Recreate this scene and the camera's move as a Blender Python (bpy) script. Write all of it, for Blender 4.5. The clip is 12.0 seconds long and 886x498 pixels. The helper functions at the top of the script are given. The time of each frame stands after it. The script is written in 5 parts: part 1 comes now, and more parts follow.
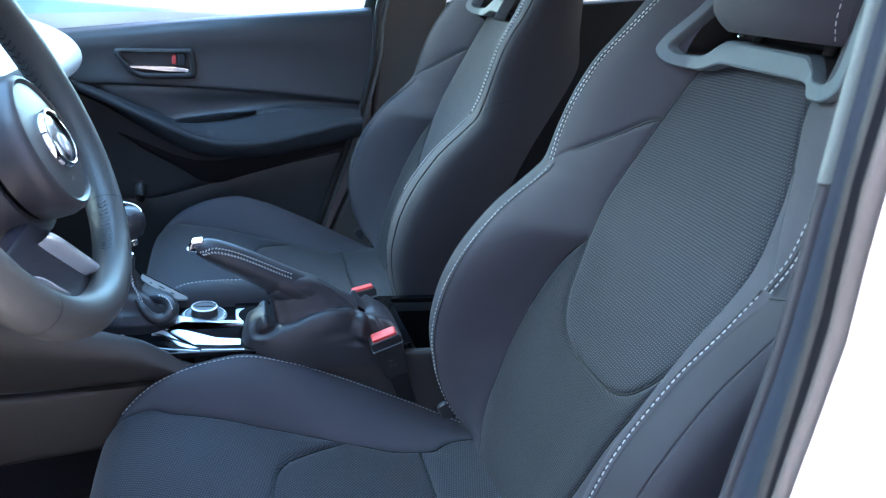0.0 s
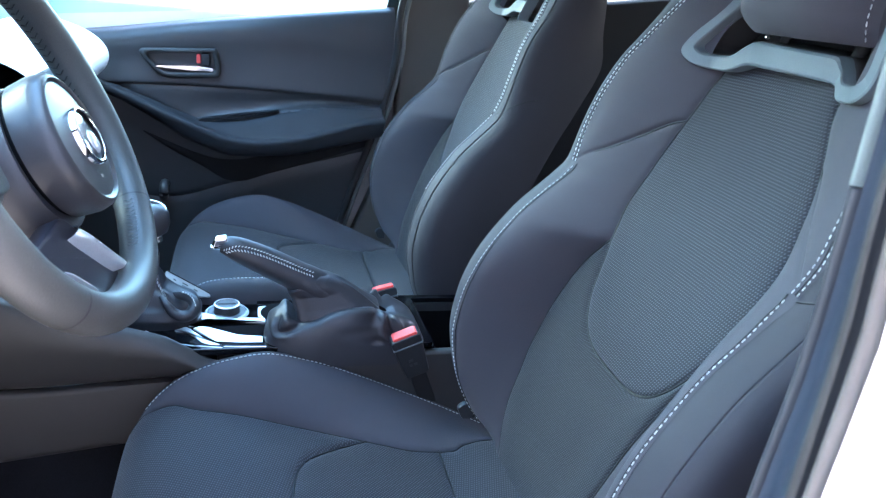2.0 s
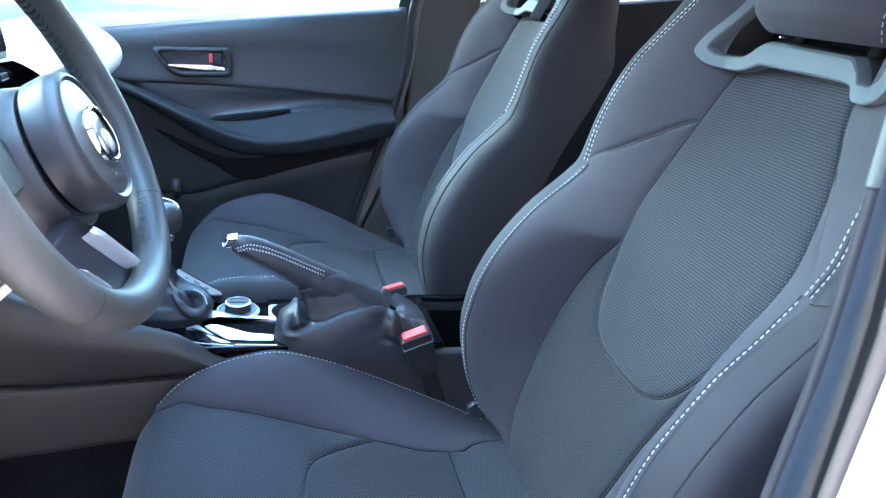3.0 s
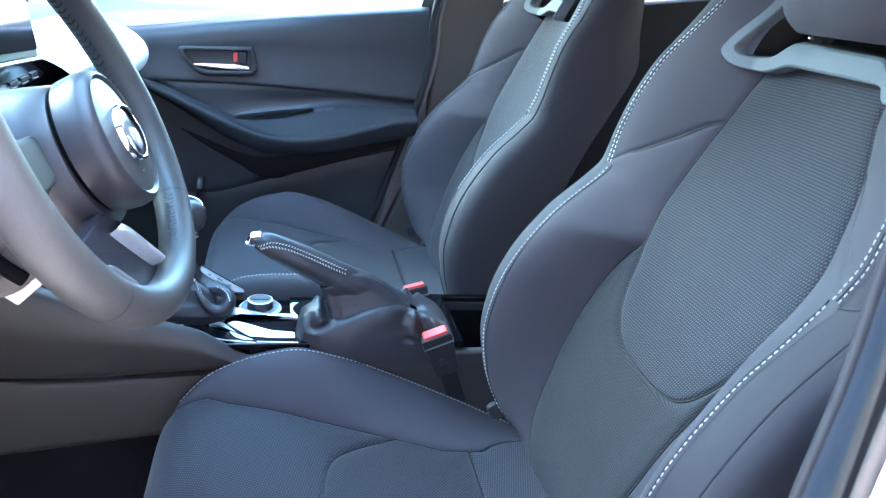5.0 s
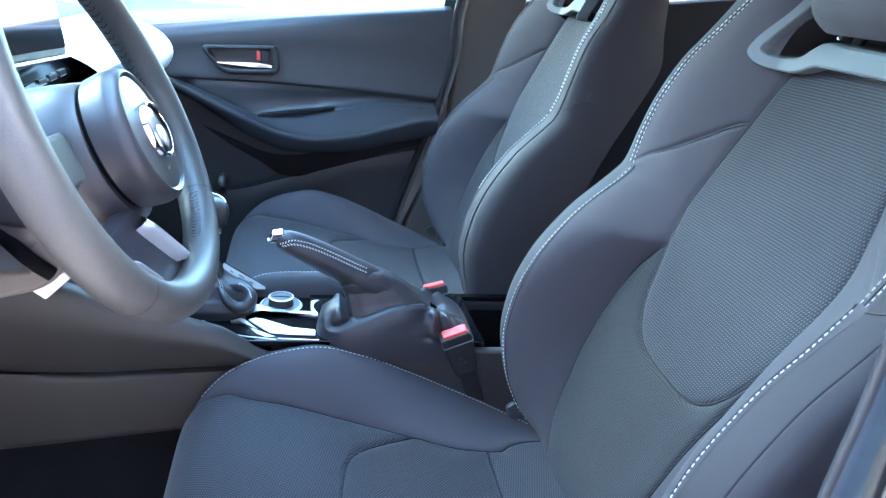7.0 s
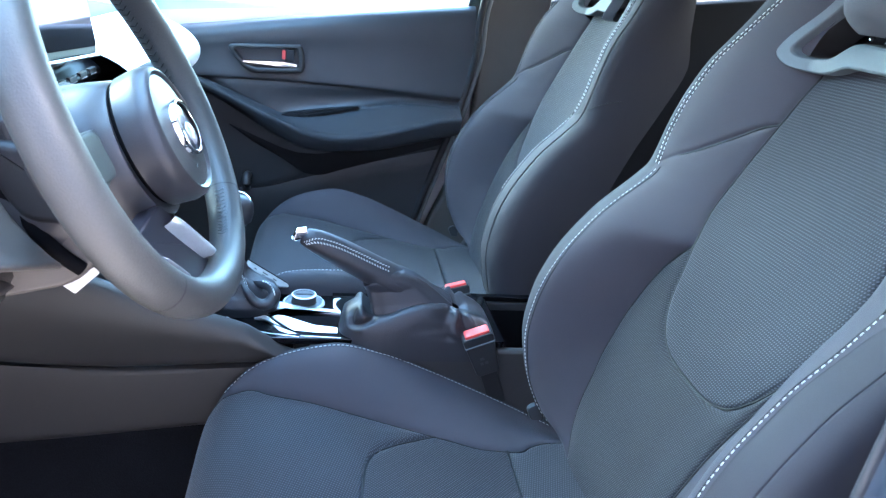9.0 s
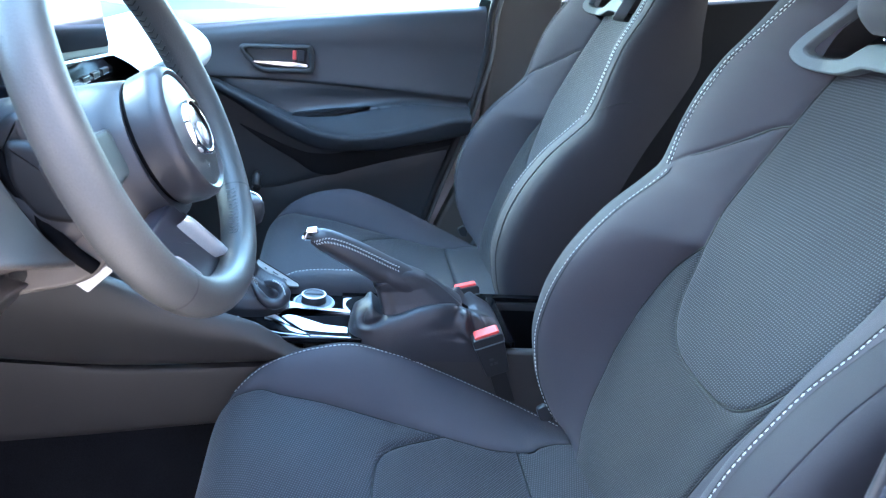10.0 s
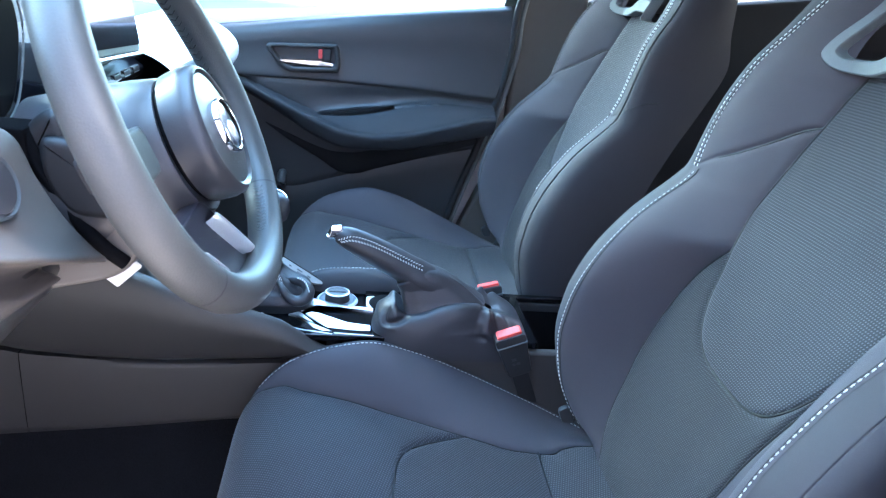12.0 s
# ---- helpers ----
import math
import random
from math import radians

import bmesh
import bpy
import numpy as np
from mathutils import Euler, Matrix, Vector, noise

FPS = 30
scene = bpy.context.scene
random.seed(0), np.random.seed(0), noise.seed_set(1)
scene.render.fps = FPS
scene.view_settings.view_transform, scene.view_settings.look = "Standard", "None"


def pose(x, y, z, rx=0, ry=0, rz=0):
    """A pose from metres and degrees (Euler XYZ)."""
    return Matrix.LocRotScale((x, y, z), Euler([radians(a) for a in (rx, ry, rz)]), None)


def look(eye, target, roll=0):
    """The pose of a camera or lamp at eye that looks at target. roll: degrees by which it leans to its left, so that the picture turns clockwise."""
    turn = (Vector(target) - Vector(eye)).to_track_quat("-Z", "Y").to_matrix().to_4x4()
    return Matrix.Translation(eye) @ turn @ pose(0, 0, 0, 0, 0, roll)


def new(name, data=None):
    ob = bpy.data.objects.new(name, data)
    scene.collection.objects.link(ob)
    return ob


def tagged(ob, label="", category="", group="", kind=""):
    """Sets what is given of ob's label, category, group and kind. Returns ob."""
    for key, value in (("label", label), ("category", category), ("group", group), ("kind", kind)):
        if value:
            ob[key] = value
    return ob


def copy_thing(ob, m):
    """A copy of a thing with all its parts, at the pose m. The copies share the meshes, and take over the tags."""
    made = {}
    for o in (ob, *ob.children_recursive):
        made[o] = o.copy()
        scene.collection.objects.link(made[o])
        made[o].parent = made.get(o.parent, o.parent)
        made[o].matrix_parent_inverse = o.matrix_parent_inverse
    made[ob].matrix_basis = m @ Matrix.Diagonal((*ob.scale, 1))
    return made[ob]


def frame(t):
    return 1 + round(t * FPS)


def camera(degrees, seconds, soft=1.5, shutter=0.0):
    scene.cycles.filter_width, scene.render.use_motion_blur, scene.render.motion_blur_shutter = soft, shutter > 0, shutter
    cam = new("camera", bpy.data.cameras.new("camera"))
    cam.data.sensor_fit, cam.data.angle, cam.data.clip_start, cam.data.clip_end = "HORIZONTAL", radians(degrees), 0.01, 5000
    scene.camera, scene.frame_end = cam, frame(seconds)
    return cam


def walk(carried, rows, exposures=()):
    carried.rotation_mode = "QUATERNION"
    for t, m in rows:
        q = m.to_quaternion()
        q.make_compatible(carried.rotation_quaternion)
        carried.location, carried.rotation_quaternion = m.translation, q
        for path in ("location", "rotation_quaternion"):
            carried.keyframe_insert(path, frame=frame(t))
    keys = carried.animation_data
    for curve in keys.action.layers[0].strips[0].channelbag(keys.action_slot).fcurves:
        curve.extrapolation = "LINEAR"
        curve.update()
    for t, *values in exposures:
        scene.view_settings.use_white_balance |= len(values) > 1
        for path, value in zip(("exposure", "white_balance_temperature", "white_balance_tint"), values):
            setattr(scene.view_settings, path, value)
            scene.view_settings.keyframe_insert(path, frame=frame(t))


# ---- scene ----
from mathutils.bvhtree import BVHTree
from mathutils import kdtree

# World: x to the car's rear, y across to the passenger's side, z up; the ground is at z = 0.
cam = camera(62.86, 12.0, soft=1.2)
cam.data.dof.use_dof, cam.data.dof.focus_distance, cam.data.dof.aperture_fstop = True, 0.85, 14.0
ROWS = [
    (0.0, -0.3778, -0.5962, 1.0939, 17.652, -20.057, 5.898),
    (0.5, -0.3787, -0.5962, 1.0937, 17.219, -20.099, 5.895),
    (1.0, -0.3795, -0.5961, 1.0936, 16.784, -20.126, 5.902),
    (1.5, -0.3803, -0.5960, 1.0934, 16.436, -20.148, 5.900),
    (2.0, -0.3811, -0.5959, 1.0934, 16.074, -20.187, 5.916),
    (2.5, -0.3819, -0.5958, 1.0933, 15.669, -20.250, 5.930),
    (3.0, -0.3826, -0.5957, 1.0932, 15.278, -20.290, 5.962),
    (5.0, -0.3855, -0.5954, 1.0929, 13.662, -20.456, 5.998),
    (5.5, -0.3863, -0.5953, 1.0928, 13.287, -20.502, 6.010),
    (6.0, -0.3870, -0.5953, 1.0927, 12.875, -20.558, 6.030),
    (6.5, -0.3877, -0.5952, 1.0926, 12.466, -20.586, 6.035),
    (7.0, -0.3884, -0.5952, 1.0925, 12.123, -20.656, 6.049),
    (9.0, -0.3913, -0.5952, 1.0921, 10.400, -20.833, 6.102),
    (9.5, -0.3921, -0.5952, 1.0920, 10.010, -20.854, 6.069),
    (10.0, -0.3928, -0.5953, 1.0919, 9.657, -20.882, 6.034),
    (10.5, -0.3937, -0.5953, 1.0918, 9.314, -20.925, 6.097),
    (11.0, -0.3945, -0.5954, 1.0917, 8.907, -20.979, 6.125),
    (11.5, -0.3954, -0.5954, 1.0917, 8.404, -21.038, 6.137),
    (12.0, -0.3963, -0.5955, 1.0917, 7.877, -21.090, 6.116),
]


def view(x, y, z, yaw, pitch, roll):
    a, p = radians(yaw), radians(pitch)
    way = Vector((math.sin(a) * math.cos(p), math.cos(a) * math.cos(p), math.sin(p)))
    return look((x, y, z), Vector((x, y, z)) + way, roll)


walk(cam, [(r[0], view(*r[1:])) for r in ROWS], [(0.0, 3.39, 5950, 14), (1.5, 3.68, 5950, 14), (3.0, 3.97, 5950, 14), (5.0, 4.09, 5950, 14), (12.0, 4.09, 5950, 14)])

# ---- light ----
SUN_ELEV, SUN_WAY = 47.0, Vector((-0.667, 0.13, -0.733))
world = bpy.data.worlds.new("world")
scene.world = world
world.use_nodes = True
wn = world.node_tree
sky = wn.nodes.new("ShaderNodeTexSky")
sky.sky_type = "NISHITA"
sky.sun_disc = False
sky.dust_density = 2.0
sky.sun_elevation = radians(SUN_ELEV)
sky.sun_rotation = math.atan2(-SUN_WAY.x, -SUN_WAY.y)
wn.links.new(sky.outputs[0], wn.nodes["Background"].inputs[0])
wn.nodes["Background"].inputs[1].default_value = 0.36
sun = new("sun", bpy.data.lights.new("sun", "SUN"))
sun.data.energy, sun.data.angle, sun.data.color = 5.0, radians(0.5), (1.0, 0.95, 0.88)
sun.matrix_world = look((0, 0, 6), Vector((0, 0, 6)) + SUN_WAY)


# ---- materials ----
def mat(name, color, rough=0.6, metal=0.0, grain=900.0, bump=0.15, var=0.12, blot=9.0, coat=0.0, spec=0.5, sheen=0.0):
    """Principled surface: blotchy value change at one scale, fine grain at another."""
    m = bpy.data.materials.new(name)
    m.use_nodes = True
    nt = m.node_tree
    b = nt.nodes["Principled BSDF"]
    b.inputs["Roughness"].default_value, b.inputs["Metallic"].default_value = rough, metal
    b.inputs["Coat Weight"].default_value = coat
    b.inputs["Coat Roughness"].default_value = 0.06
    b.inputs["Specular IOR Level"].default_value = spec
    b.inputs["Sheen Weight"].default_value = sheen
    co = nt.nodes.new("ShaderNodeTexCoord")
    n1 = nt.nodes.new("ShaderNodeTexNoise")
    n1.inputs["Scale"].default_value, n1.inputs["Detail"].default_value = blot, 4
    n2 = nt.nodes.new("ShaderNodeTexNoise")
    n2.inputs["Scale"].default_value, n2.inputs["Detail"].default_value = grain, 2
    for n in (n1, n2):
        nt.links.new(co.outputs["Object"], n.inputs["Vector"])
    add = nt.nodes.new("ShaderNodeMath")
    add.operation = "ADD"
    nt.links.new(n1.outputs[0], add.inputs[0])
    nt.links.new(n2.outputs[0], add.inputs[1])
    rng = nt.nodes.new("ShaderNodeMapRange")
    rng.inputs["From Min"].default_value, rng.inputs["From Max"].default_value = 0.6, 1.4
    rng.inputs["To Min"].default_value, rng.inputs["To Max"].default_value = 1 - var, 1 + var
    nt.links.new(add.outputs[0], rng.inputs["Value"])
    mul = nt.nodes.new("ShaderNodeVectorMath")
    mul.operation = "SCALE"
    mul.inputs[0].default_value = color
    nt.links.new(rng.outputs[0], mul.inputs["Scale"])
    nt.links.new(mul.outputs[0], b.inputs["Base Color"])
    bp = nt.nodes.new("ShaderNodeBump")
    bp.inputs["Strength"].default_value, bp.inputs["Distance"].default_value = bump, 0.0006
    nt.links.new(n2.outputs[0], bp.inputs["Height"])
    nt.links.new(bp.outputs[0], b.inputs["Normal"])
    return m


def knit(name, base, dot, axes, pitch, turn=0.0, size=0.42, bump=0.6, squash=1.0, shear=0.0):
    """Fabric with a lattice of small raised knit dots. axes: the two object axes it lies in; pitch: metres from dot to dot."""
    m = mat(name, base, 0.85, grain=1400, bump=0.2, sheen=0.12)
    nt = m.node_tree
    b = nt.nodes["Principled BSDF"]
    co = nt.nodes.new("ShaderNodeTexCoord")
    sep = nt.nodes.new("ShaderNodeSeparateXYZ")
    nt.links.new(co.outputs["Object"], sep.inputs[0])
    com = nt.nodes.new("ShaderNodeCombineXYZ")
    nt.links.new(sep.outputs[axes[0].upper()], com.inputs[0])
    nt.links.new(sep.outputs[axes[1].upper()], com.inputs[1])
    mp = nt.nodes.new("ShaderNodeMapping")
    mp.inputs["Rotation"].default_value = (0, 0, radians(turn))
    mp.inputs["Scale"].default_value = (1 / pitch, squash / pitch, 1)
    nt.links.new(com.outputs[0], mp.inputs[0])
    sp = nt.nodes.new("ShaderNodeSeparateXYZ")
    nt.links.new(mp.outputs[0], sp.inputs[0])
    sh = nt.nodes.new("ShaderNodeMath")
    sh.operation = "MULTIPLY_ADD"
    sh.inputs[1].default_value = shear
    nt.links.new(sp.outputs["Y"], sh.inputs[0])
    nt.links.new(sp.outputs["X"], sh.inputs[2])
    cm = nt.nodes.new("ShaderNodeCombineXYZ")
    nt.links.new(sh.outputs[0], cm.inputs[0])
    nt.links.new(sp.outputs["Y"], cm.inputs[1])
    vo = nt.nodes.new("ShaderNodeTexVoronoi")
    vo.voronoi_dimensions = "2D"
    vo.inputs["Scale"].default_value, vo.inputs["Randomness"].default_value = 1.0, 0.06
    nt.links.new(cm.outputs[0], vo.inputs["Vector"])
    rg = nt.nodes.new("ShaderNodeMapRange")
    rg.interpolation_type = "SMOOTHSTEP"
    rg.inputs["From Min"].default_value, rg.inputs["From Max"].default_value = size + 0.10, size - 0.10
    nt.links.new(vo.outputs["Distance"], rg.inputs["Value"])
    mx = nt.nodes.new("ShaderNodeMix")
    mx.data_type = "RGBA"
    nt.links.new(rg.outputs[0], mx.inputs["Factor"])
    old = b.inputs["Base Color"].links[0].from_socket
    nt.links.new(old, mx.inputs["A"])
    mx.inputs["B"].default_value = (*dot, 1)
    nt.links.new(mx.outputs["Result"], b.inputs["Base Color"])
    bp = nt.nodes.new("ShaderNodeBump")
    bp.inputs["Strength"].default_value, bp.inputs["Distance"].default_value = bump, 0.0006
    nt.links.new(rg.outputs[0], bp.inputs["Height"])
    nt.links.new(b.inputs["Normal"].links[0].from_socket, bp.inputs["Normal"])
    nt.links.new(bp.outputs[0], b.inputs["Normal"])
    return m


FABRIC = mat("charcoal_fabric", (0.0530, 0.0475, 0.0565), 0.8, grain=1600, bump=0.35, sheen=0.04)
# darker copy of the cloth: shade on the seats' sides is in the colour
FABRIC_SHADE = mat("charcoal_fabric_shade", (0.0280, 0.0255, 0.0310), 0.75, grain=1500, bump=0.3, sheen=0.02)
KNIT_BACK = knit("dotted_knit_back", (0.0140, 0.0146, 0.0195), (0.063, 0.066, 0.081), "yz", 0.0031, 0, 0.26, 0.5, 1.08, 0.5)
KNIT_FINE = knit("ribbed_knit_back", (0.0078, 0.0080, 0.0105), (0.036, 0.037, 0.046), "yz", 0.0028, 0, 0.29, 0.5, 1.20, 0.5)
KNIT_SEAT = knit("dotted_knit_seat", (0.0150, 0.0146, 0.0178), (0.058, 0.056, 0.064), "xy", 0.0030, 45, 0.29, 0.6)
KNIT_SEAT_FINE = knit("ribbed_knit_seat", (0.0215, 0.0215, 0.0260), (0.062, 0.062, 0.070), "xy", 0.0028, 20, 0.28, 0.5, 0.8)
THREAD = mat("pale_thread", (0.54, 0.54, 0.53), 0.7, var=0.15)
BEZEL = mat("grey_plastic_bezel", (0.125, 0.145, 0.152), 0.5, bump=0.1)
BLACK = mat("black_plastic", (0.022, 0.022, 0.024), 0.5, bump=0.25)
# near-black that paints in the shade of gaps, holes and hidden corners
SHADE_BLACK = mat("shade_black", (0.003, 0.003, 0.004), 0.9, spec=0.1)
ARM = mat("armrest_cloth", (0.036, 0.038, 0.043), 0.62, grain=1300, bump=0.4, spec=0.3)
# dark trim, and the shade painted into the door's hollows
LINING_SHADE = mat("dark_lining_and_recess_shade", (0.014, 0.014, 0.016), 0.7, bump=0.3, spec=0.3)
HUB = mat("wheel_hub_plastic", (0.054, 0.053, 0.058), 0.33, grain=1300, bump=0.25)
DASHTOP = mat("dash_soft_plastic", (0.018, 0.019, 0.022), 0.6, grain=1100, bump=0.35, spec=0.25)
CLUSTER = mat("cluster_plastic", (0.006, 0.006, 0.008), 0.3, bump=0.1, spec=0.02)
KNEE_P = mat("knee_panel_plastic", (0.115, 0.102, 0.091), 0.45, grain=1200, bump=0.3)
GLOSSY = mat("violet_black_plastic", (0.030, 0.028, 0.038), 0.3, bump=0.05, spec=0.4)
SOFT = mat("dark_soft_plastic", (0.045, 0.045, 0.048), 0.38, grain=1100, bump=0.35)
PANEL = mat("grey_hard_plastic", (0.040, 0.037, 0.036), 0.5, grain=1300, bump=0.3)
PAD = mat("console_pad_plastic", (0.046, 0.044, 0.043), 0.42, grain=1100, bump=0.3)
LEATHER = mat("black_leather", (0.026, 0.0245, 0.029), 0.44, grain=700, bump=0.35, spec=0.55)
RIM_L = mat("wheel_leather", (0.066, 0.068, 0.067), 0.44, grain=800, bump=0.3)
GLOSS = mat("piano_black", (0.004, 0.004, 0.005), 0.07, bump=0.0, spec=0.35)
SILVER = mat("satin_silver", (0.80, 0.82, 0.84), 0.25, 0.45, bump=0.05)
CHROME = mat("chrome", (0.82, 0.83, 0.85), 0.08, 1.0, bump=0.0)
RED = mat("red_button", (0.85, 0.085, 0.075), 0.4, bump=0.05)
PLATE = mat("pale_grey_plate", (0.22, 0.22, 0.21), 0.4, bump=0.1)
PILLAR_P = mat("pillar_lining", (0.10, 0.092, 0.082), 0.5, grain=1000, bump=0.3)
LIP = mat("tan_rubber", (0.050, 0.042, 0.038), 0.5, bump=0.1)
# the next two are for unseen walls, their tone set by the bounce wanted
BOUNCE_PALE = mat("bounce_wall_pale", (0.80, 0.82, 0.83), 0.9, grain=60, bump=0.4, blot=0.5)
SHADE_WALL = mat("shade_wall_grey", (0.225, 0.212, 0.234), 0.9, grain=80, bump=0.4, blot=0.7)
CARPET = mat("dark_carpet", (0.007, 0.0075, 0.010), 0.95, grain=500, bump=1.0, var=0.5, spec=0.15)
# near-white so that the dash end reads as struck by sun
SUNLIT_PAD = mat("sunlit_dash_pad", (0.80, 0.80, 0.78), 0.5, grain=700, bump=0.2, var=0.04)
PAPER = mat("white_paper", (0.80, 0.79, 0.76), 0.7, var=0.03, bump=0.05)
WHITE = mat("white_paint", (0.80, 0.80, 0.79), 0.25, bump=0.0, coat=0.8, var=0.02)
RUBBER = mat("black_rubber", (0.015, 0.015, 0.016), 0.6)
HEADLINER = mat("pale_headliner", (0.58, 0.57, 0.55), 0.9, bump=0.4)
CONCRETE = mat("pale_concrete", (0.125, 0.108, 0.092), 0.85, grain=60, bump=0.5, blot=0.8)
SCREEN = mat("screen_glass", (0.012, 0.012, 0.014), 0.05, bump=0.0, coat=0.4)
PILLAR_TRIM = mat("grey_pillar_trim", (0.17, 0.19, 0.165), 0.55, bump=0.15)
FLANGE = mat("flange_paint", (0.130, 0.108, 0.090), 0.35, bump=0.0)
BLUEGREY = mat("pillar_paint", (0.028, 0.035, 0.048), 0.38, bump=0.0, coat=0.2)


def pane(name, tint, gloss):
    """Window glass: lets light straight through, tinted, with a thin mirror film."""
    m = bpy.data.materials.new(name)
    m.use_nodes = True
    nt = m.node_tree
    out = nt.nodes["Material Output"]
    nt.nodes.remove(nt.nodes["Principled BSDF"])
    t = nt.nodes.new("ShaderNodeBsdfTransparent")
    t.inputs[0].default_value = (*tint, 1)
    g = nt.nodes.new("ShaderNodeBsdfGlossy")
    g.inputs["Roughness"].default_value = 0.02
    fr = nt.nodes.new("ShaderNodeFresnel")
    fr.inputs[0].default_value = gloss
    mx = nt.nodes.new("ShaderNodeMixShader")
    nt.links.new(fr.outputs[0], mx.inputs[0])
    nt.links.new(t.outputs[0], mx.inputs[1])
    nt.links.new(g.outputs[0], mx.inputs[2])
    nt.links.new(mx.outputs[0], out.inputs[0])
    return m


GLASS = pane("green_tinted_glass", (0.72, 1.0, 0.95), 1.35)
DARK_GLASS = pane("dark_tinted_glass", (0.22, 0.24, 0.24), 1.4)


# ---- mesh helpers ----
def lerp(a, b, t):
    return a + (b - a) * t


def table(z, rows):
    """Smooth reading of rows (z, value), sorted by z."""
    zs = [r[0] for r in rows]
    if z <= zs[0]:
        return rows[0][1]
    if z >= zs[-1]:
        return rows[-1][1]
    i = max(k for k in range(len(zs) - 1) if zs[k] <= z)
    v = [r[1] for r in rows]
    h = zs[i + 1] - zs[i]

    def slope(k):
        if k == 0 or k == len(zs) - 1:
            j = min(k, len(zs) - 2)
            return (v[j + 1] - v[j]) / (zs[j + 1] - zs[j])
        a, b = (v[k] - v[k - 1]) / (zs[k] - zs[k - 1]), (v[k + 1] - v[k]) / (zs[k + 1] - zs[k])
        return 0.0 if a * b <= 0 else 2 * a * b / (a + b)
    t = (z - zs[i]) / h
    m0, m1 = slope(i) * h, slope(i + 1) * h
    return (2 * t ** 3 - 3 * t * t + 1) * v[i] + (t ** 3 - 2 * t * t + t) * m0 + (3 * t * t - 2 * t ** 3) * v[i + 1] + (t ** 3 - t * t) * m1


def attach(ob, parent, label=""):
    """Hangs ob under parent, leaving it where it is."""
    ob.parent = parent
    if parent and parent.type == "EMPTY":
        ob.matrix_parent_inverse = Matrix.Translation(-parent.location)
    if label:
        tagged(ob, label)
    return ob


def obj(name, verts, faces, material, parent=None, label="", smooth=True, angle=None):
    me = bpy.data.meshes.new(name)
    me.from_pydata([tuple(v) for v in verts], [], faces)
    me.validate()
    bm = bmesh.new()
    bm.from_mesh(me)
    bmesh.ops.remove_doubles(bm, verts=bm.verts, dist=1e-6)
    bmesh.ops.dissolve_degenerate(bm, dist=1e-6, edges=bm.edges)
    bmesh.ops.recalc_face_normals(bm, faces=bm.faces)
    bm.to_mesh(me)
    bm.free()
    for p in me.polygons:
        p.use_smooth = smooth
    if smooth and angle:
        me.set_sharp_from_angle(angle=radians(angle))
    me.materials.append(material)
    return attach(new(name, me), parent, label)


def part(name, bm, material, parent, label="", smooth=True, angle=35):
    """Links a bmesh as one mesh object under a thing or under a part."""
    me = bpy.data.meshes.new(name)
    bmesh.ops.recalc_face_normals(bm, faces=bm.faces)
    bm.to_mesh(me)
    bm.free()
    for p in me.polygons:
        p.use_smooth = smooth
    if smooth and angle:
        me.set_sharp_from_angle(angle=radians(angle))
    me.materials.append(material)
    ob = attach(new(name, me), parent, label)
    if smooth:
        ob.modifiers.new("weighted", "WEIGHTED_NORMAL").keep_sharp = True
    return ob


def grid(rows, closed=False, cap=False):
    """Vertices and quads of rows of points; closed: each row is a ring."""
    verts, faces = [], []
    n = len(rows[0])
    for r in rows:
        verts += [tuple(p) for p in r]
    for i in range(len(rows) - 1):
        for j in range(n if closed else n - 1):
            k = (j + 1) % n
            faces.append((i * n + j, i * n + k, (i + 1) * n + k, (i + 1) * n + j))
    if cap and closed:
        faces.append(tuple(range(n)))
        faces.append(tuple((len(rows) - 1) * n + j for j in range(n)))
    return verts, faces


def tube_rows(path, radius, sides=10, flat=1.0, up=Vector((0, 0, 1))):
    """Rings round a path. radius: a number or one for each point."""
    pts = [Vector(p) for p in path]
    rows = []
    for i, p in enumerate(pts):
        d = (pts[min(i + 1, len(pts) - 1)] - pts[max(i - 1, 0)]).normalized()
        a = d.cross(up)
        a = a.normalized() if a.length > 1e-4 else d.cross(Vector((1, 0, 0))).normalized()
        b = a.cross(d)
        r = radius[i] if isinstance(radius, (list, tuple)) else radius
        rows.append([p + a * r * math.cos(2 * math.pi * k / sides) + b * r * flat * math.sin(2 * math.pi * k / sides) for k in range(sides)])
    return rows


def tube(name, path, radius, material, parent=None, label="", sides=10, flat=1.0, up=Vector((0, 0, 1))):
    v, f = grid(tube_rows(path, radius, sides, flat, up), closed=True, cap=True)
    return obj(name, v, f, material, parent, label, angle=50)


def spline(pts, n=60):
    """n + 1 points evenly along a smooth line through pts."""
    P = [Vector(p) for p in pts]
    out = []
    for i in range(len(P) - 1):
        a, b, c, d = P[max(i - 1, 0)], P[i], P[i + 1], P[min(i + 2, len(P) - 1)]
        for k in range(24):
            t = k / 24
            out.append(0.5 * ((2 * b) + (c - a) * t + (2 * a - 5 * b + 4 * c - d) * t * t + (3 * b - a - 3 * c + d) * t ** 3))
    out.append(P[-1])
    L = [0.0]
    for i in range(1, len(out)):
        L.append(L[-1] + (out[i] - out[i - 1]).length)
    res, j = [], 0
    for k in range(n + 1):
        s = L[-1] * k / n
        while j < len(L) - 2 and L[j + 1] < s:
            j += 1
        res.append(out[j].lerp(out[j + 1], (s - L[j]) / max(L[j + 1] - L[j], 1e-9)))
    return res


def length(pts):
    return sum((Vector(pts[i + 1]) - Vector(pts[i])).length for i in range(len(pts) - 1))


